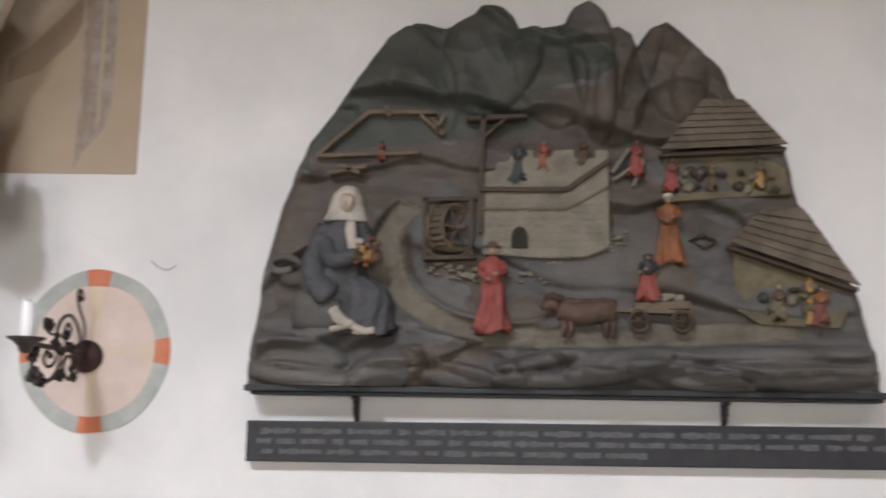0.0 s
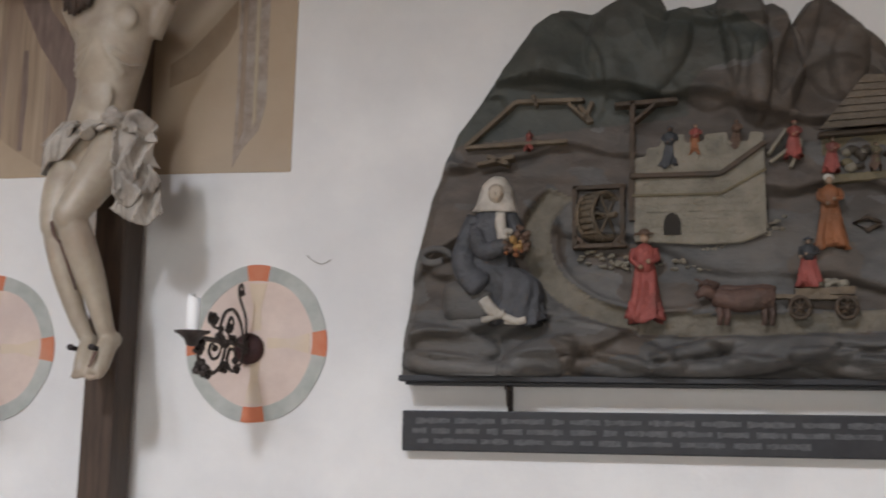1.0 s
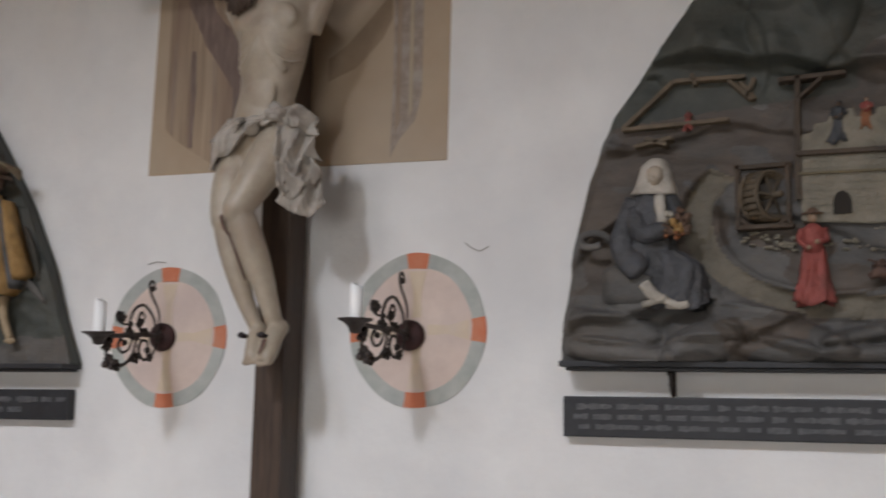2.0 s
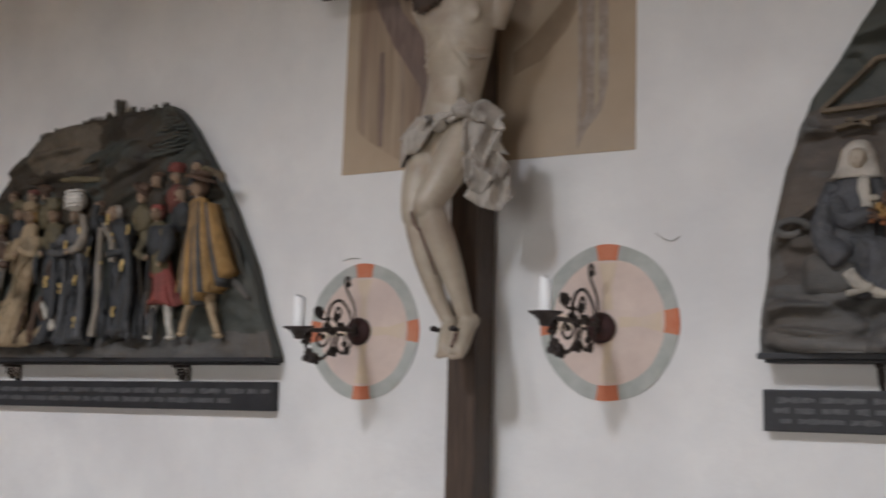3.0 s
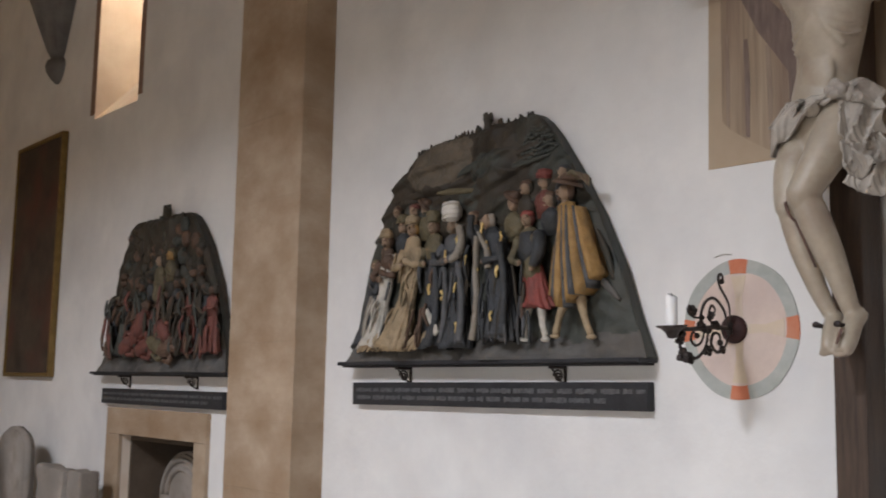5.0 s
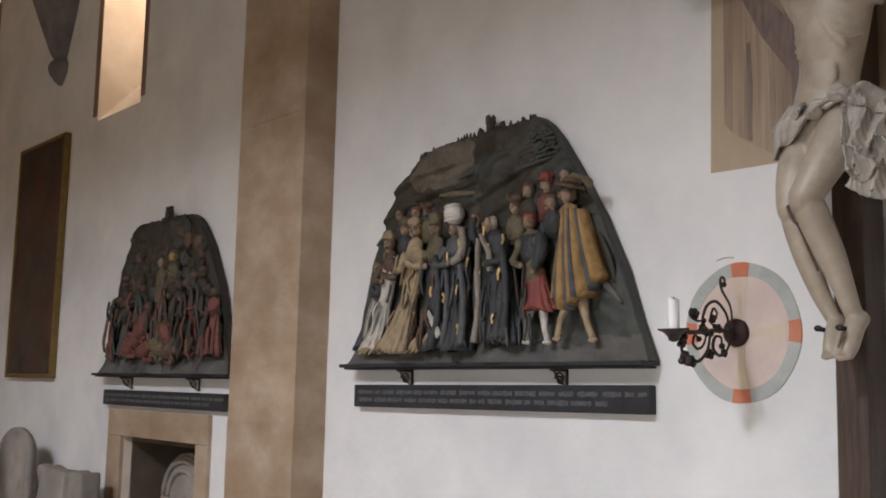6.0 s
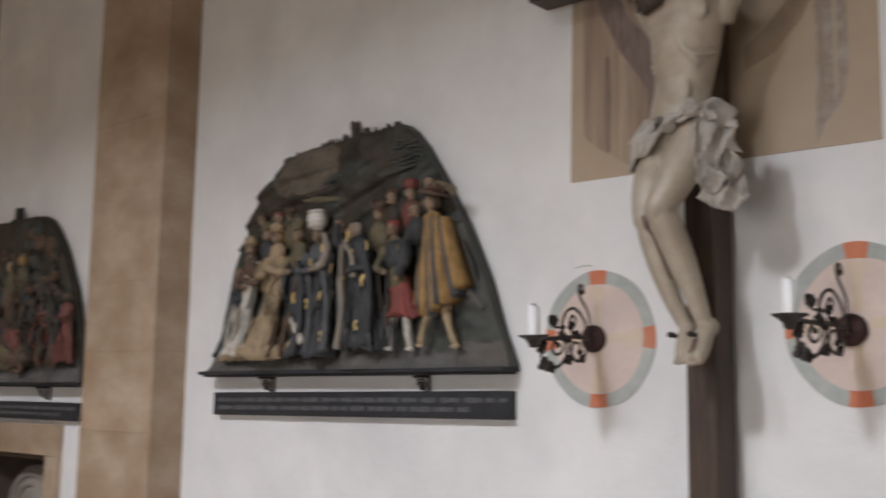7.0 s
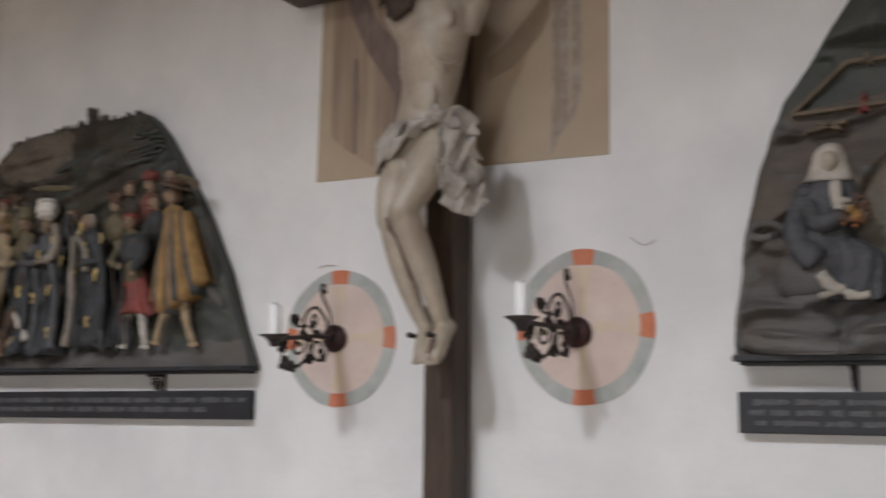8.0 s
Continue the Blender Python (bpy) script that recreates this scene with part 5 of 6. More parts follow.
for k in range(110):
    x, zz = rng.uniform(-9.0, -7.55), rng.uniform(2.42, 2.98)
    if abs(x + 8.3) < 0.95 - 0.75 * (zz - 2.42):
        add_ball(bm, (x, 3.89, zz), (rng.uniform(0.03, 0.07), rng.uniform(0.02, 0.04), rng.uniform(0.03, 0.08)), rng.choice((0, 0, 1, 2)), 10, 7)
carve(bm, 0.016, 16.0)
tagged(part("carved_rock", bm, [UMBER, MOSS, BROWN], r3), kind="stuff")
rng = random.Random(77)
for k in range(15):
    x = -9.05 + 0.125 * k + rng.uniform(-0.03, 0.03)
    back_figure(r3, x, 2.36 + 0.16 * math.sin(k * 1.7) + 0.1 * (0.5 - abs(x + 8.2) / 1.8), 0.045, 3.87, rng.choice(((UMBER, BROWN, UMBER, BROWN), (NAVY, BROWN, UMBER, UMBER), (UMBER, BROWN, UMBER, OLIVE), (MOSS, BROWN, UMBER, UMBER))), rng.choice(("cap", "turban", "brim")), k, 0.2)
back_figure(r3, -8.06, 2.70, 0.05, 3.87, (OLIVE, OCHRE, OLIVE, OLIVE), "cap", 4)
gowned_figure(r3, (-8.25, 2.66), 0.045, 3.87, (OLIVE, OLIVE, SKIN, UMBER, UMBER, OLIVE), "none", [(-8.25, 2.58, 0.06), (-8.26, 2.5, 0.07), (-8.26, 2.42, 0.07), (-8.26, 2.34, 0.08)], (), 5, 4)
for x, h, m in ((-9.12, 0.52, NAVY), (-8.88, 0.5, MOSS), (-8.65, 0.46, BROWN), (-8.05, 0.52, MOSS), (-7.84, 0.5, UMBER), (-7.62, 0.56, ROSE), (-7.42, 0.54, NAVY), (-7.29, 0.52, ROSE)):
    person(r3, x, 1.90, h, 3.85, (m, m, BROWN, UMBER, m), hat="hair", seed=int(x * 40), width=0.9)
for x, zz, L, a, m in ((-8.50, 2.08, 0.28, 0.9, ROSE), (-8.35, 1.96, 0.3, 0.25, ROSE), (-8.12, 1.97, 0.28, -0.3, OLIVE), (-8.42, 2.16, 0.24, 1.2, ROSE), (-8.68, 1.98, 0.24, 0.5, ROSE), (-8.0, 2.08, 0.2, -0.9, ROSE), (-7.95, 1.93, 0.2, 0.1, BROWN)):
    bm = bmesh.new()
    d = Vector((math.cos(a), 0, math.sin(a)))
    c = Vector((x, 3.82, zz))
    add_tube(bm, [c - d * L / 2, c - d * L * 0.2, c + d * L * 0.2, c + d * L / 2], [0.05, 0.07, 0.065, 0.03], 10, 0)
    add_ball(bm, c + d * (L / 2 + 0.03), 0.045, 1, 10, 8)
    for s in (-1, 1):
        n = Vector((-d.z, 0, d.x)) * 0.05 * s
        add_tube(bm, [c + d * L * 0.3 + n, c + d * L * 0.1 + n * 2.2, c - d * L * 0.1 + n * 1.6 - Vector((0, 0.03, 0))], [0.026, 0.022, 0.016], 8, 0)
    carve(bm, 0.008, 22.0)
    part("carved_figure", bm, [m, BROWN], r3)
for k in range(60):
    x = -9.2 + 2.0 * rng.random()
    zt = rng.uniform(2.0, 2.45)
    fold(r3, x, zt, x + rng.uniform(-0.08, 0.08), max(1.86, zt - rng.uniform(0.12, 0.3)), rng.uniform(0.014, 0.03), rng.uniform(3.79, 3.81), rng.choice((BROWN, MOSS, MOSS, UMBER, ROSE, UMBER, UMBER)), rng.uniform(-0.04, 0.04))
inscription_board(-9.5, -7.25, 1.48, 1.612, 2, 21, "black wooden board with faint lettering beside the pilaster")

# ---- crucifix ----
cr = thing("crucifix", (0, 0, 0), "life-size wooden crucifix with pale carved figure on a dark cross", "crucifix")
box("cross_post", -2.213, -2.083, 3.80, 3.955, 0.002, 4.75, DARKWOOD, cr, 0.006, "dark-stained wooden post")
box("cross_beam", -3.02, -1.20, 3.805, 3.95, 3.53, 3.68, DARKWOOD, cr, 0.006)
for wx in (1.35, 4.3):
    box("wall_tie", -2.16, -2.13, 3.954, 3.999, wx, wx + 0.05, IRON, cr, 0.003)

bm = bmesh.new()
# trunk: x, y, z, half width, half depth
trunk = [(-2.13, 3.68, 2.60, 0.118, 0.10), (-2.135, 3.68, 2.72, 0.136, 0.105), (-2.128, 3.68, 2.82, 0.130, 0.10), (-2.117, 3.68, 2.915, 0.117, 0.088), (-2.105, 3.675, 2.98, 0.124, 0.095), (-2.095, 3.665, 3.06, 0.141, 0.106), (-2.085, 3.66, 3.16, 0.156, 0.112), (-2.082, 3.665, 3.26, 0.166, 0.105), (-2.085, 3.69, 3.36, 0.13, 0.08), (-2.09, 3.69, 3.42, 0.06, 0.06)]
add_tube(bm, [t[:3] for t in trunk], [(t[3], t[4]) for t in trunk], 28)
# ribcage arch, breast, ribs and belly
for s in (-1, 1):
    add_ball(bm, (-2.085 + s * 0.074, 3.578, 3.20), (0.070, 0.024, 0.056))
    add_tube(bm, smooth_path([(-2.09 + s * 0.008, 3.562, 3.13), (-2.092 + s * 0.05, 3.568, 3.05), (-2.098 + s * 0.10, 3.605, 2.985)], 4), 0.013, 8)
    for k in range(4):
        add_tube(bm, smooth_path([(-2.087 + s * 0.05, 3.56, 3.145 - 0.032 * k), (-2.09 + s * 0.11, 3.592, 3.125 - 0.036 * k), (-2.092 + s * 0.145, 3.65, 3.14 - 0.036 * k)], 4), 0.006, 6)
add_ball(bm, (-2.105, 3.598, 2.90), (0.072, 0.02, 0.075))
# thighs, calves and feet; one leg crosses before the other
legs = (
    (((-2.205, 3.69, 2.70, 0.085), (-2.222, 3.625, 2.56, 0.080), (-2.222, 3.585, 2.45, 0.066), (-2.218, 3.565, 2.39, 0.054)),
     ((-2.218, 3.575, 2.40, 0.050), (-2.212, 3.585, 2.335, 0.049), (-2.192, 3.615, 2.22, 0.046), (-2.155, 3.65, 2.08, 0.036), (-2.118, 3.675, 1.985, 0.028)),
     ((-2.112, 3.70, 1.985, 0.030), (-2.105, 3.65, 1.95, 0.031), (-2.094, 3.61, 1.885, 0.031), (-2.090, 3.592, 1.850, 0.024))),
    (((-2.045, 3.665, 2.73, 0.092), (-2.058, 3.61, 2.63, 0.083), (-2.098, 3.55, 2.51, 0.070), (-2.135, 3.515, 2.42, 0.058)),
     ((-2.130, 3.53, 2.415, 0.056), (-2.112, 3.555, 2.34, 0.060), (-2.085, 3.60, 2.225, 0.055), (-2.060, 3.645, 2.10, 0.042), (-2.040, 3.675, 2.0, 0.033)),
     ((-2.028, 3.71, 1.995, 0.036), (-2.028, 3.66, 1.955, 0.038), (-2.026, 3.61, 1.885, 0.038), (-2.028, 3.588, 1.846, 0.029))))
for thigh, calf, foot in legs:
    for chain, n in ((thigh, 18), (calf, 16), (foot, 12)):
        path = smooth_path([p[:3] for p in chain], 4)
        rad = [p[0] for p in smooth_path([(p[3], 0, 0) for p in chain], 4)]
        add_tube(bm, path, rad, n)
    kx, ky, kz, kr = thigh[-1]
    add_ball(bm, (kx - 0.004, ky - 0.016, kz + 0.006), (kr * 0.80, kr * 0.72, kr * 0.95))
    T = Vector(foot[-1][:3])
    for k in range(5):
        add_tube(bm, [T + Vector((-0.024 + 0.011 * k, 0.014, 0.014)), T + Vector((-0.026 + 0.012 * k, -0.010, -0.016 + 0.003 * abs(k - 1)))], [0.0105, 0.009], 6)
# arms raised towards the beam
for s in (-1, 1):
    S = Vector((-2.085 + s * 0.155, 3.68, 3.31))
    E_ = Vector((-2.085 + s * 0.33, 3.70, 3.53))
    W = Vector((-2.085 + s * 0.60, 3.76, 3.72))
    add_tube(bm, [S + Vector((-s * 0.05, 0, -0.03)), S, S.lerp(E_, 0.5), E_, E_.lerp(W, 0.35), W], [0.07, 0.066, 0.052, 0.045, 0.043, 0.028], 14)
    add_tube(bm, [S + Vector((-s * 0.02, 0.01, -0.14)), S + Vector((s * 0.05, 0.0, -0.005))], [0.05, 0.045], 10)
    add_tube(bm, [W, W + Vector((s * 0.05, 0.0, 0.04)), W + Vector((s * 0.11, 0.005, 0.08))], [(0.03, 0.02), (0.042, 0.018), (0.03, 0.014)], 10)
# head, bowed
add_tube(bm, [(-2.10, 3.69, 3.38), (-2.13, 3.65, 3.47)], [0.06, 0.055], 12)
add_ball(bm, (-2.165, 3.60, 3.50), (0.078, 0.095, 0.115), 0, 18, 12)
bmesh.ops.translate(bm, verts=bm.verts, vec=(-0.022, 0, -0.006))
fig = part("carved_figure", bm, FLESH, cr)
rm = fig.modifiers.new("merge", "REMESH")
rm.mode, rm.voxel_size, rm.use_smooth_shade = "VOXEL", 0.007, True
sm = fig.modifiers.new("soften", "SMOOTH")
sm.factor, sm.iterations = 0.5, 4
# dried runnels of red-brown paint below the knees
for pts in (((-2.205, 3.518, 2.405), (-2.19, 3.515, 2.36), (-2.172, 3.525, 2.33)), ((-2.172, 3.53, 2.34), (-2.152, 3.555, 2.26), (-2.128, 3.59, 2.16)), ((-2.022, 3.572, 1.93), (-2.026, 3.555, 1.895), (-2.032, 3.55, 1.875))):
    bm = bmesh.new()
    path = smooth_path(pts, 5)
    add_tube(bm, path, [(0.008 * (1 - 0.5 * k / (len(path) - 1)), 0.004) for k in range(len(path))], 8)
    bmesh.ops.translate(bm, verts=bm.verts, vec=(-0.022, 0.0, -0.006))
    part("painted_runnel", bm, RUST, cr, "thin red-brown painted runnel")
# hair and beard: strands
rng = random.Random(6)
bm = bmesh.new()
for k in range(46):
    a = rng.uniform(-2.6, 2.6)
    p = Vector((-2.195 + 0.085 * math.sin(a), 3.60 + 0.09 * math.cos(a) * 0.9 + 0.02, 3.56))
    add_tube(bm, smooth_path([p, p + Vector((0.02 * math.sin(a), -0.01, -0.10)), p + Vector((0.035 * math.sin(a) + rng.uniform(-0.015, 0.015), -0.015, -0.20 - rng.uniform(0, 0.08)))], 3), [0.014, 0.014, 0.013, 0.013, 0.012, 0.011, 0.005], 6)
for k in range(16):
    x = -2.195 + rng.uniform(-0.045, 0.045)
    add_tube(bm, [(x, 3.53, 3.45), (x + rng.uniform(-0.01, 0.01), 3.525, 3.37)], [0.013, 0.005], 6)
# locks that hang on the chest
for k in range(16):
    x = -2.245 + 0.007 * k + rng.uniform(-0.006, 0.006)
    add_tube(bm, smooth_path([(x, 3.545, 3.45), (x + rng.uniform(-0.012, 0.012), 3.535, 3.32), (x + rng.uniform(-0.015, 0.015), 3.54, 3.195 + 0.03 * rng.random() + 0.0022 * k)], 3), [0.014, 0.014, 0.014, 0.013, 0.012, 0.010, 0.005], 6)
part("hair", bm, DARKWOOD, cr, "dark carved hair and beard")
# nails
for nx, ny in ((-2.148, 3.60), (-2.054, 3.585)):
    bm = bmesh.new()
    add_tube(bm, [(nx, ny + 0.08, 1.935), (nx - 0.006, ny - 0.012, 1.942)], [0.007, 0.010], 8)
    add_ball(bm, (nx - 0.006, ny - 0.014, 1.943), (0.016, 0.008, 0.012))
    part("nail", bm, NAIL, cr)

# loincloth: a twisted belt with a knot, swags over both hips and a cascade that hangs from the knot
bm = bmesh.new()
belt = smooth_path([(-2.275, 3.68, 2.79), (-2.235, 3.605, 2.775), (-2.16, 3.568, 2.775), (-2.07, 3.562, 2.785), (-1.99, 3.568, 2.79), (-1.955, 3.62, 2.78), (-1.95, 3.69, 2.78)], 6)
add_tube(bm, belt, [0.012 + 0.004 * math.sin(k * 1.3) for k in range(len(belt))], 8)
add_tube(bm, [p + Vector((0, -0.003, -0.018 + 0.008 * math.sin(i * 0.9))) for i, p in enumerate(belt)], [0.011 + 0.004 * math.sin(k * 1.7 + 1) for k in range(len(belt))], 8)


def swag(bm, top, bottom, folds, amp, seed, skew=0.6, sag=0.0):
    """Cloth between two lines, in broad sharp folds that deepen towards the hem."""
    n, m = 48, 26
    a, b = smooth_path(top, 12), smooth_path(bottom, 12)
    rg = random.Random(seed)
    ph = rg.uniform(0, 1)
    rows = []
    for j in range(m + 1):
        v = j / m
        row = []
        for i in range(n + 1):
            u = i / n
            p = a[round(u * (len(a) - 1))].lerp(b[round(u * (len(b) - 1))], v)
            q = (u * folds + ph + skew * v + 0.12 * math.sin(5 * v + 7 * u + seed)) % 1.0
            f = (q / 0.7 if q < 0.7 else (1 - q) / 0.3) ** 1.3 - 0.45
            f += 0.16 * math.sin(11 * u + 8 * v + 2 * seed)
            d = amp * f * (0.35 + 0.65 * v) + sag * math.sin(math.pi * v)
            row.append(bm.verts.new((p.x + 0.4 * d * math.sin(5 * v + seed), p.y - d, p.z + 0.35 * amp * f * v)))
        rows.append(row)
    for ra, rb in zip(rows, rows[1:]):
        for i in range(n):
            bm.faces.new((ra[i], rb[i], rb[i + 1], ra[i + 1]))


# wrap over the far hip, its corner hanging low
swag(bm, [(-2.285, 3.70, 2.80), (-2.235, 3.60, 2.80), (-2.15, 3.57, 2.79), (-2.04, 3.565, 2.79)], [(-2.345, 3.70, 2.64), (-2.315, 3.60, 2.605), (-2.21, 3.545, 2.655), (-2.08, 3.55, 2.735)], 2.6, 0.049, 2, 0.5, 0.018)
swag(bm, [(-2.275, 3.70, 2.81), (-2.21, 3.59, 2.80), (-2.13, 3.56, 2.79)], [(-2.335, 3.66, 2.715), (-2.27, 3.56, 2.70), (-2.15, 3.535, 2.745)], 1.7, 0.026, 7, -0.4, 0.014)
# over the near hip
swag(bm, [(-2.0, 3.565, 2.80), (-1.955, 3.60, 2.80), (-1.93, 3.70, 2.80)], [(-1.985, 3.55, 2.62), (-1.92, 3.585, 2.60), (-1.90, 3.70, 2.64)], 2.2, 0.03, 4, 0.4, 0.012)
# puff beside the knot
swag(bm, [(-1.985, 3.57, 2.80), (-1.93, 3.58, 2.835), (-1.865, 3.63, 2.795)], [(-1.965, 3.55, 2.755), (-1.90, 3.545, 2.725), (-1.845, 3.60, 2.70)], 1.6, 0.049, 9, 0.5, 0.02)
# cascade in three falls
swag(bm, [(-1.985, 3.57, 2.77), (-1.92, 3.57, 2.765), (-1.86, 3.62, 2.74)], [(-1.985, 3.56, 2.60), (-1.91, 3.55, 2.57), (-1.845, 3.60, 2.625)], 1.9, 0.058, 12, 0.7, 0.012)
swag(bm, [(-1.975, 3.59, 2.66), (-1.92, 3.58, 2.66), (-1.86, 3.62, 2.66)], [(-2.0, 3.59, 2.50), (-1.91, 3.57, 2.475), (-1.825, 3.61, 2.55)], 2.1, 0.061, 15, -0.6, 0.012)
swag(bm, [(-1.985, 3.61, 2.58), (-1.92, 3.60, 2.58), (-1.85, 3.635, 2.58)], [(-1.995, 3.615, 2.445), (-1.90, 3.60, 2.40), (-1.825, 3.63, 2.45)], 1.8, 0.058, 18, 0.6, 0.01)
# the knot
for k in range(4):
    a = k * 1.6
    add_tube(bm, smooth_path([(-2.03, 3.56, 2.785), (-2.0 + 0.022 * math.cos(a), 3.54, 2.80 + 0.022 * math.sin(a)), (-1.97, 3.555, 2.785)], 4), [0.010, 0.013, 0.016, 0.018, 0.018, 0.018, 0.016, 0.013, 0.010], 7)
bmesh.ops.translate(bm, verts=bm.verts, vec=(-0.026, 0, 0))
cloth = part("loincloth", bm, CLOTH, cr, "silvered loincloth gathered in deep folds")
so = cloth.modifiers.new("thick", "SOLIDIFY")
so.thickness = 0.008

# ---- fresco behind the cross ----
mu = thing("fresco", (-2.2, NORTH, 2.68), "tan rectangular fresco fragment with faded drapery and painted arm shadows", "wall painting", kind="structure")
inv = Matrix.Translation(-mu.location)


def paint(name, pts, y, material, parent, label=""):
    o = outline_slab(name, pts, NORTH + 0.01, y, material, None, label)
    o.data.transform(Matrix.Translation(-parent.location))
    o.parent = parent
    return o


paint("ground_coat", [(-2.918, 2.688), (-2.55, 2.686), (-2.1, 2.683), (-1.75, 2.68), (-1.483, 2.676), (-1.477, 3.6), (-1.475, 5.2), (-2.9, 5.2), (-2.905, 3.6)], 3.996, MURAL, mu)
# hanging drapery, its hem slanting down towards the body, darker folds and a painted arm shadow
paint("drapery", [(-2.84, 2.90), (-2.80, 2.855), (-2.70, 2.79), (-2.60, 2.73), (-2.50, 2.70), (-2.44, 2.72), (-2.44, 5.0), (-2.84, 5.0)], 3.9945, FRESCO, mu)
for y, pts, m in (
        (3.9928, [(-2.51, 2.72), (-2.47, 2.705), (-2.445, 2.75), (-2.445, 3.05), (-2.47, 3.3), (-2.51, 3.3), (-2.495, 2.95)], DRAPE_AND_SHADOW),
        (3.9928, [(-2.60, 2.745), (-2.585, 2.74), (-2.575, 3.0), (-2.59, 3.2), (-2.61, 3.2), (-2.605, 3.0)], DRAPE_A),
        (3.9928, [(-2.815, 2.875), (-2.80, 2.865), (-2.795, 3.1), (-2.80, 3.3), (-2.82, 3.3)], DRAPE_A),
        (3.9928, [(-2.715, 2.81), (-2.695, 2.80), (-2.69, 3.05), (-2.70, 3.25), (-2.72, 3.25)], DRAPE_AND_SHADOW),
        # the far arm's cast shadow, painted as a violet-umber diagonal
        (3.9912, [(-2.50, 3.06), (-2.455, 3.0), (-2.44, 3.16), (-2.50, 3.30), (-2.60, 3.42), (-2.70, 3.70), (-2.80, 3.72), (-2.74, 3.46), (-2.64, 3.26), (-2.56, 3.15)], DRAPE_AND_SHADOW)):
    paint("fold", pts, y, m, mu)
# cast shadow of the near raised arm, painted on as a brown diagonal
paint("fold", [(-2.03, 3.05), (-1.90, 3.10), (-1.78, 3.22), (-1.74, 3.30), (-1.74, 3.42), (-1.83, 3.32), (-1.95, 3.20), (-2.03, 3.15)], 3.9945, ARM_SHADOW, mu)
paint("fold", [(-1.735, 2.70), (-1.70, 2.77), (-1.628, 2.852), (-1.60, 2.967), (-1.60, 4.9), (-1.74, 4.9), (-1.728, 3.0)], 3.9945, DRAPE_C, mu)
paint("fold", [(-1.715, 2.80), (-1.695, 2.85), (-1.69, 4.9), (-1.715, 4.9)], 3.993, DRAPE_A, mu)
paint("fold", [(-1.655, 2.86), (-1.64, 2.90), (-1.642, 4.9), (-1.66, 4.9)], 3.993, DRAPE_B, mu)

# ---- painted consecration roundels and their sconces ----


def roundel(cx, cz, ra, rb):
    t = thing("painted_roundel", (cx, NORTH, cz), "round rose painted consecration mark with grey and red ring", "wall painting", "painted roundels", "structure")

    def sector(r0, r1, a0, a1, y, m, name, n=24, wob=0.0):
        out = []
        for r, rev in ((r1, False), (r0, True)):
            an = [a0 + (a1 - a0) * k / n for k in range(n + 1)]
            for a in (an[::-1] if rev else an):
                w = 1 + wob * math.sin(7 * a + r * 40)
                out.append((cx + r * w * ra * math.cos(a), cz + r * w * rb * math.sin(a)))
        return paint(name, out, y, m, t)

    disc = [(cx + 0.83 * ra * math.cos(a), cz + 0.83 * rb * math.sin(a)) for a in [k * math.pi / 32 for k in range(64)]]
    paint("disc", disc, 3.9965, PINK, t)
    g = 0.17
    for k in range(4):
        a = k * math.pi / 2
        sector(0.80, 1.0, a - g, a + g, 3.9935, VERMILION, "red_patch", 8, 0.006)
        sector(0.81, 1.0, a + g, a + math.pi / 2 - g, 3.9942, RINGGREY, "ring_arc", 24, 0.006)
        # faded yellow cross arm
        c, s = math.cos(a), math.sin(a)
        arm = [(0.16, -0.07), (0.45, -0.055), (0.76, -0.13), (0.76, 0.13), (0.45, 0.055), (0.16, 0.07)]
        paint("cross_arm", [(cx + ra * (u * c - v * s), cz + rb * (u * s + v * c)) for u, v in arm], 3.9945, YELLOWISH, t)
    return t


roundel(-1.598, 1.989, 0.292, 0.310)
roundel(-2.768, 1.963, 0.294, 0.306)


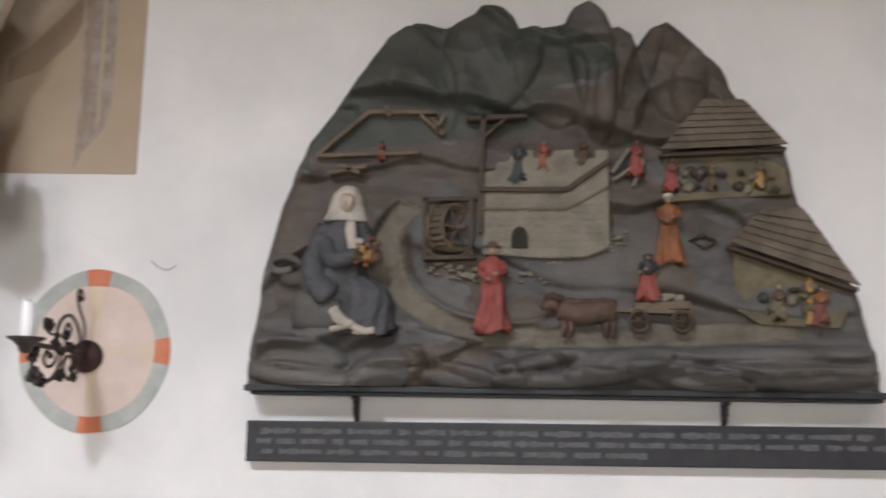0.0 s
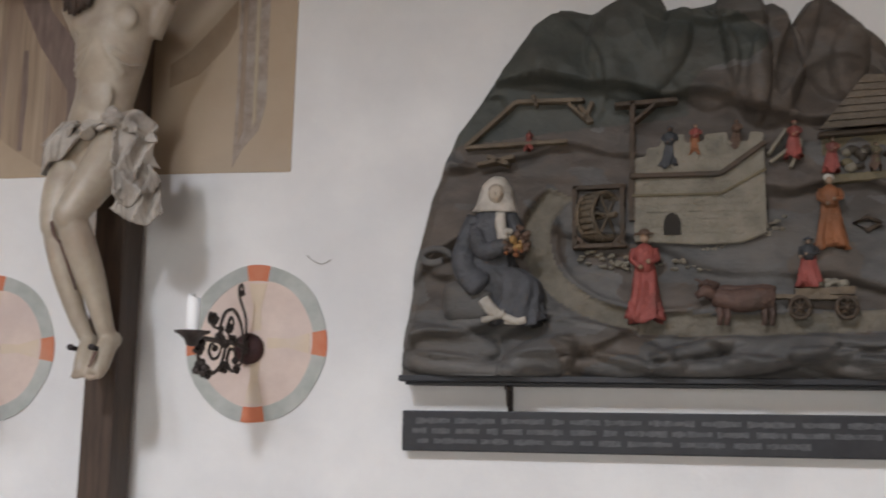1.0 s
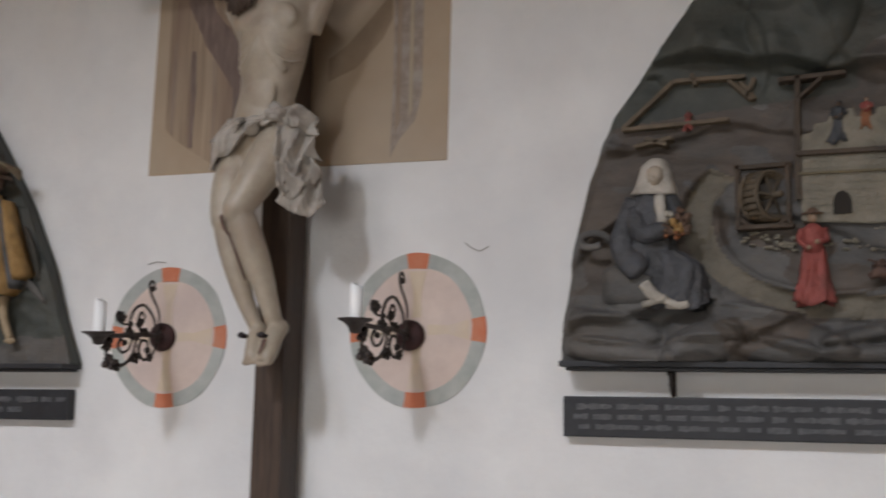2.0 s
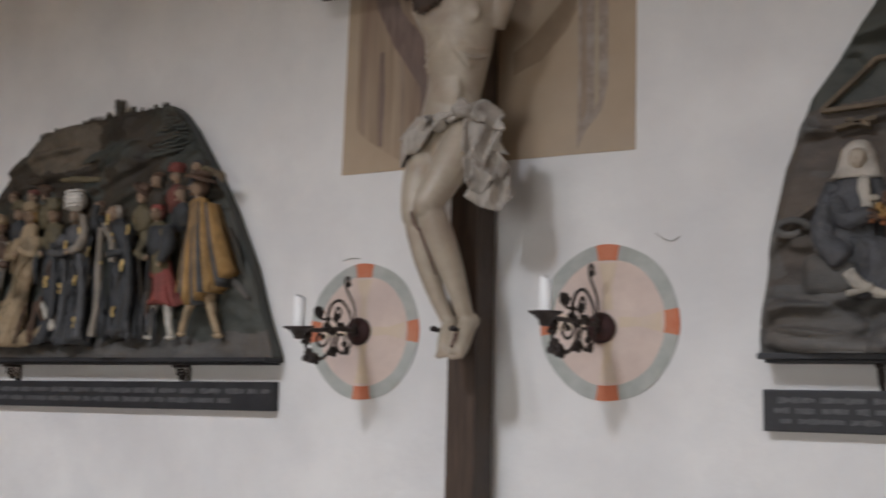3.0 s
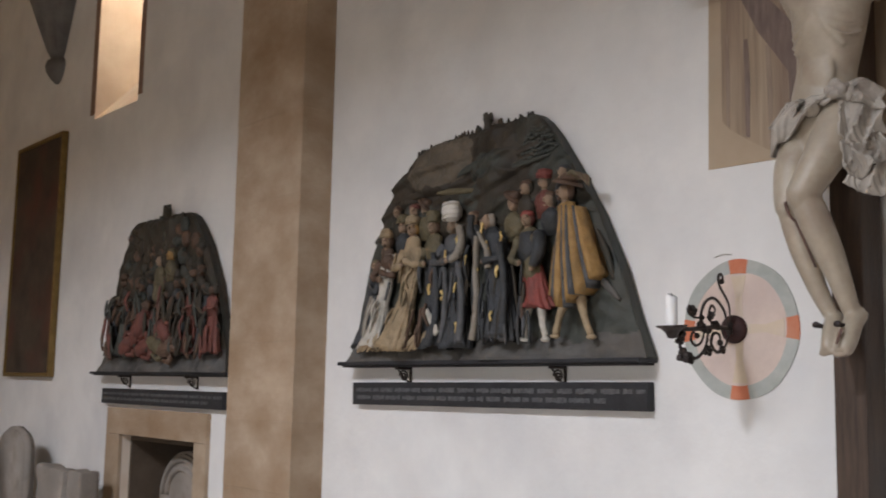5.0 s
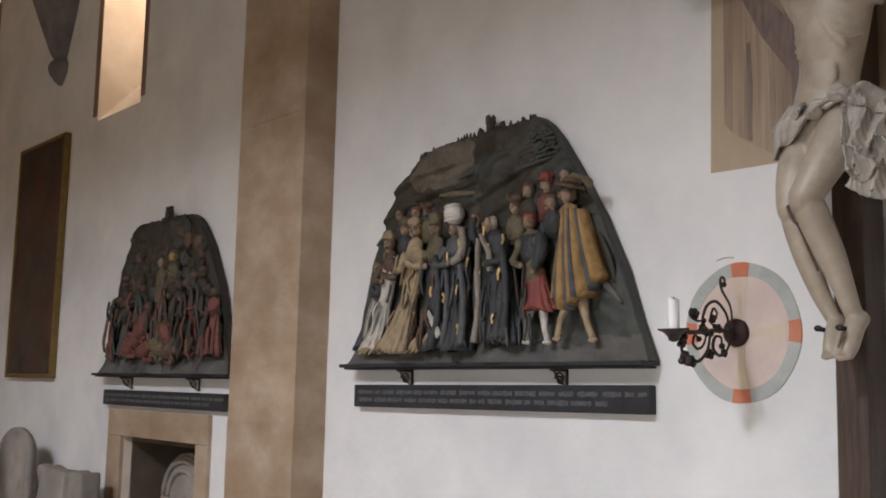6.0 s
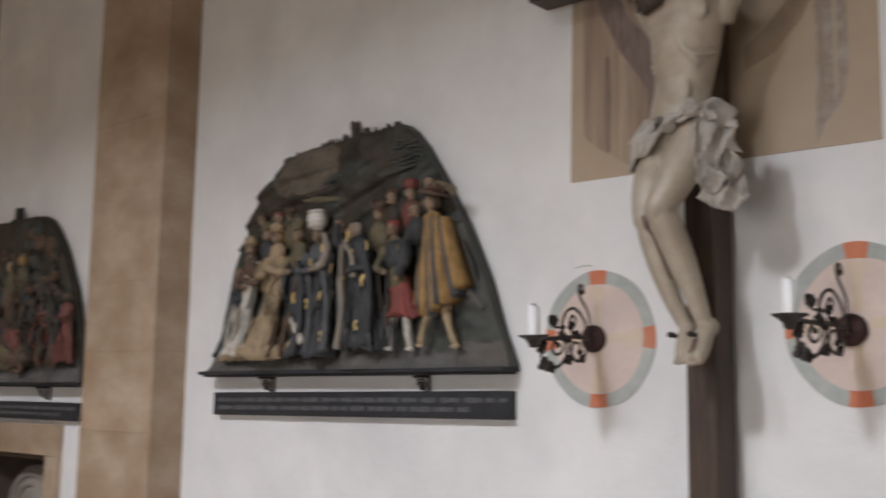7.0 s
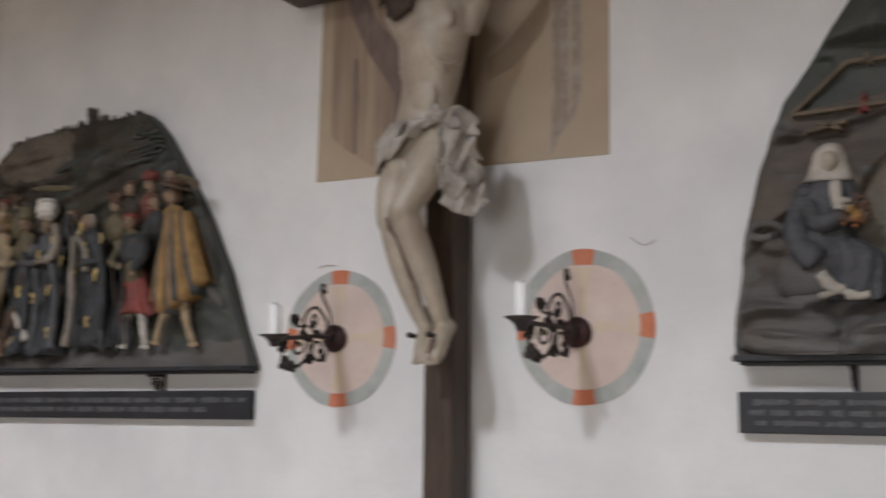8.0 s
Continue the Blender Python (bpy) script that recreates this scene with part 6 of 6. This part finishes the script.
def sconce(x, z, turn=0.0, droop=0.0):
    """A wrought-iron candle arm that stands straight out from the wall."""
    t = thing("wall_sconce", (x, NORTH, z), "black wrought-iron scrolled candle sconce on the painted roundel", "sconce", "sconces")
    t.rotation_euler = (radians(droop), 0, radians(turn))

    def P(p, dz, dx=0.0):
        return (dx, -p, dz)

    bm = bmesh.new()
    add_tube(bm, [P(0.003, 0), P(0.02, 0), P(0.032, 0), P(0.045, 0)], [0.060, 0.062, 0.05, 0.02], 24)
    part("backplate", bm, BOSS, t)
    bm = bmesh.new()
    add_tube(bm, smooth_path([P(0.03, 0.0), P(0.18, 0.012), P(0.36, 0.008), P(0.52, 0.012)], 5), 0.0095, 8)
    part("arm", bm, IRON, t)

    def scroll(pts, r, name="scroll"):
        b = bmesh.new()
        path = smooth_path([P(*q) for q in pts], 6)
        n = len(path)
        add_tube(b, path, [0.70 * r * (0.7 + 0.45 * math.sin(math.pi * k / (n - 1))) for k in range(n)], 7)
        for e in (path[0], path[-1]):
            add_ball(b, e, r * 1.7, 0, 8, 6)
        part(name, b, IRON, t)

    # tall stem that curls over at the tip
    scroll([(0.05, 0.02), (0.055, 0.11), (0.12, 0.18), (0.135, 0.222), (0.115, 0.24), (0.095, 0.225), (0.105, 0.208)], 0.0075)
    # great upper loop with a tendril inside
    scroll([(0.07, 0.01), (0.10, 0.085), (0.18, 0.135), (0.26, 0.115), (0.30, 0.055), (0.29, 0.02)], 0.0085)
    scroll([(0.20, 0.03), (0.235, 0.055), (0.205, 0.105), (0.175, 0.085), (0.195, 0.066)], 0.0065)
    scroll([(0.29, 0.055), (0.34, 0.055), (0.385, 0.07), (0.40, 0.09), (0.385, 0.105), (0.37, 0.09)], 0.0075)
    # lower pair of scrolls
    scroll([(0.06, -0.01), (0.10, -0.07), (0.17, -0.095), (0.22, -0.06), (0.20, -0.015), (0.15, -0.02), (0.145, -0.055)], 0.0085)
    scroll([(0.24, 0.0), (0.27, -0.07), (0.35, -0.112), (0.44, -0.10), (0.475, -0.05), (0.45, -0.01)], 0.0095)
    scroll([(0.27, 0.0), (0.30, -0.045), (0.35, -0.06), (0.385, -0.035), (0.365, -0.005), (0.335, -0.02)], 0.0075)
    for p, dz, r in ((0.45, -0.095, 0.03), (0.40, -0.11, 0.024), (0.25, -0.085, 0.022), (0.36, 0.085, 0.022), (0.215, 0.062, 0.018), (0.13, -0.085, 0.018), (0.30, 0.02, 0.024), (0.17, 0.02, 0.02), (0.47, -0.03, 0.022)):
        bm = bmesh.new()
        for k in range(5):
            a = k * 1.257
            add_ball(bm, (0.5 * r * math.cos(a), -p - 0.3 * r * math.sin(2 * a), dz + 0.6 * r * math.sin(a)), (r * 0.55, r * 0.45, r * 0.5), 0, 8, 6)
        part("leaf_knop", bm, IRON, t)
    # drip pan with a jagged rim
    bm = bmesh.new()
    prof = [(0.006, -0.035), (0.02, -0.03), (0.026, -0.012), (0.042, 0.004), (0.058, 0.013), (0.060, 0.019), (0.04, 0.012), (0.022, 0.010)]
    rings = []
    for r, dz in prof:
        rings.append([bm.verts.new((r * (1 + (0.10 * math.cos(8 * a) if r > 0.05 else 0)) * math.cos(a), -0.53 + r * (1 + (0.10 * math.cos(8 * a) if r > 0.05 else 0)) * math.sin(a), dz + 0.008)) for a in [k * math.pi / 16 for k in range(32)]])
    for a, b in zip(rings, rings[1:]):
        for k in range(32):
            bm.faces.new((a[k], a[(k + 1) % 32], b[(k + 1) % 32], b[k]))
    bm.faces.new(rings[0][::-1]), bm.faces.new(rings[-1])
    part("drip_pan", bm, IRON, t)
    c = thing("candle", (x + 0.53 * math.sin(radians(turn)), NORTH - 0.53 * math.cos(radians(turn)), z + 0.0175 - 0.53 * math.sin(radians(droop))), "short thick white candle standing in the iron sconce", "candle", "candles")
    bm = bmesh.new()
    add_tube(bm, [(0, 0, 0.0), (0, 0, 0.004), (0, 0, 0.124), (0.001, 0, 0.130), (0.001, 0, 0.126)], [0.0235, 0.024, 0.0235, 0.021, 0.004], 20)
    wax = part("wax", bm, WAX, c)
    bm = bmesh.new()
    add_tube(bm, [(0.001, 0, 0.125), (0.002, 0, 0.138)], 0.0015, 6)
    part("wick", bm, IRON, wax)
    return t


sconce(-1.622, 1.966)
sconce(-2.788, 1.963, 7.0, 4.0)

# curved crack marks in the plaster, built as thin grey tubes
for pts in (((-1.40, 2.335), (-1.37, 2.312), (-1.335, 2.300), (-1.30, 2.318)), ((-2.89, 2.285), (-2.85, 2.296), (-2.80, 2.292))):
    bm = bmesh.new()
    add_tube(bm, smooth_path([(x, 3.995, z) for x, z in pts], 4), 0.0022, 6)
    tagged(part("crack_mark", bm, CRACK), "thin curved grey crack mark in the plaster", "wire")

# ---- painting in a gilt frame ----
pa = thing("framed_painting", (0, 0, 0), "large dark oil painting in a narrow gilt frame", "painting")
px0, px1, pz0, pz1 = -12.20, -10.84, 1.70, 4.22
box("canvas", px0 + 0.044, px1 - 0.044, 3.95, 3.985, pz0 + 0.044, pz1 - 0.044, CANVAS, pa, 0)
for nm, a in (("frame_side", (px0, px0 + 0.042, pz0, pz1)), ("frame_side", (px1 - 0.042, px1, pz0, pz1)), ("frame_bottom", (px0 + 0.043, px1 - 0.043, pz0, pz0 + 0.042)), ("frame_top", (px0 + 0.043, px1 - 0.043, pz1 - 0.042, pz1))):
    bm = bmesh.new()
    add_box(bm, a[0], a[1], 3.932, 3.998, a[2], a[3], 0.009)
    part(nm, bm, FRAMEGOLD, pa, smooth=False)
# ---- vault corbel ----
co = thing("vault_corbel", (-11.25, NORTH, 4.8), "dark grey fluted stone corbel tapering to a knob", "corbel", kind="structure")
bm = bmesh.new()
prof = [(0.0, 0.0), (0.05, 0.015), (0.10, 0.06), (0.155, 0.13), (0.17, 0.19), (0.15, 0.24), (0.105, 0.28), (0.115, 0.33), (0.13, 0.36), (0.20, 0.60), (0.29, 0.95), (0.40, 1.35), (0.50, 1.75), (0.58, 2.1), (0.62, 2.2), (0.62, 2.4)]
rings = []
n = 48
for r, z in prof:
    fl = 0.09 if z > 0.34 and z < 2.15 else (0.05 if 0.1 < z < 0.25 else 0)
    r *= 1.05 if z < 0.3 else 1.25 + 0.25 * min(1.0, (z - 0.3) / 0.5)
    rings.append([bm.verts.new((r * (1 + fl * abs(math.sin(4.5 * a)) - fl / 2) * math.cos(a), -r * 0.8 * (1 + fl * abs(math.sin(4.5 * a)) - fl / 2) * math.sin(a) - 0.0, z)) for a in [math.pi * k / n for k in range(n + 1)]])
for a, b in zip(rings, rings[1:]):
    for k in range(n):
        bm.faces.new((a[k], a[k + 1], b[k + 1], b[k]))
bm.faces.new(rings[-1])
bmesh.ops.remove_doubles(bm, verts=bm.verts, dist=0.0005)
bmesh.ops.recalc_face_normals(bm, faces=bm.faces)
part("corbel_stone", bm, CORBEL, co)

# ---- stone door frame with low opening, and stones beside it ----
df = thing("door_1", (0, 0, 0), "low doorway in a broad plain sandstone surround", "doorway", kind="structure")
box("lintel", -9.40, -7.52, NORTH - 0.035, NORTH + 0.07, 1.217, 1.445, SANDSTONE, df, 0.006)
box("jamb", -9.40, -9.121, NORTH - 0.035, NORTH + 0.07, 0.002, 1.2155, SANDSTONE, df, 0.006)
box("jamb", -7.719, -7.52, NORTH - 0.035, NORTH + 0.07, 0.002, 1.2155, SANDSTONE, df, 0.006)


def rough_stone(name, bm, label, category, amp=0.012, s=7.0, seed=0.0):
    bmesh.ops.subdivide_edges(bm, edges=bm.edges[:], cuts=5, use_grid_fill=True)
    bm.normal_update()
    for v in bm.verts:
        v.co += v.normal * amp * noise.fractal(v.co * s + Vector((seed, 0, 0)), 1.0, 2.0, 4)
    return tagged(part(name, bm, GREYSTONE), label, category)


# carved round-headed stone inside the opening
bm = bmesh.new()
pts = [(-8.95, 0.0)] + [(-8.50 - 0.45 * math.cos(a), 0.72 + 0.38 * math.sin(a)) for a in [k * math.pi / 14 for k in range(15)]] + [(-8.05, 0.0)]
st = tagged(outline_slab("carved_stone", pts, 4.45, 4.28, GREYSTONE, None, "", 0.03), "pale round-headed carved stone standing in the low doorway", "carved stone")
for r in (0.36, 0.27):
    bm = bmesh.new()
    add_tube(bm, [(-8.50 - r * math.cos(a), 4.275, 0.72 + r * 0.85 * math.sin(a)) for a in [k * math.pi / 14 for k in range(15)]], 0.025, 8)
    part("carved_moulding", bm, GREYSTONE, st)
# round-topped slab, and a broken block with a bowl, standing before the wall
bm = bmesh.new()
outl = [(-11.24, 0.0), (-11.24, 0.95)] + [(-10.855 - 0.385 * math.cos(a), 0.98 + 0.24 * math.sin(a)) for a in [k * math.pi / 10 for k in range(1, 10)]] + [(-10.47, 0.95), (-10.47, 0.0)]
vs = [bm.verts.new((x, 3.62, z + 0.002)) for x, z in outl]
f = bm.faces.new(vs)
r = bmesh.ops.extrude_face_region(bm, geom=[f])
for v in r["geom"]:
    if isinstance(v, bmesh.types.BMVert):
        v.co.y = 3.74
bmesh.ops.recalc_face_normals(bm, faces=bm.faces)
bmesh.ops.bevel(bm, geom=bm.edges[:], offset=0.03, segments=3, affect="EDGES")
tagged(part("stone_slab", bm, GREYSTONE), "round-topped weathered stone slab standing before the wall", "stone slab")
bm = bmesh.new()
add_box(bm, -10.02, -9.42, 3.60, 3.80, 0.02, 0.90, 0.03)
rough_stone("stone_block", bm, "rough broken stone block standing on the floor", "stone block", 0.03, 4.0, 2.0)
bm = bmesh.new()
add_box(bm, -9.36, -9.08, 3.62, 3.80, 0.02, 0.905, 0.02)
rough_stone("stone_block", bm, "squared reddish-grey stone block beside the doorway", "stone block", 0.012, 5.0, 6.0)
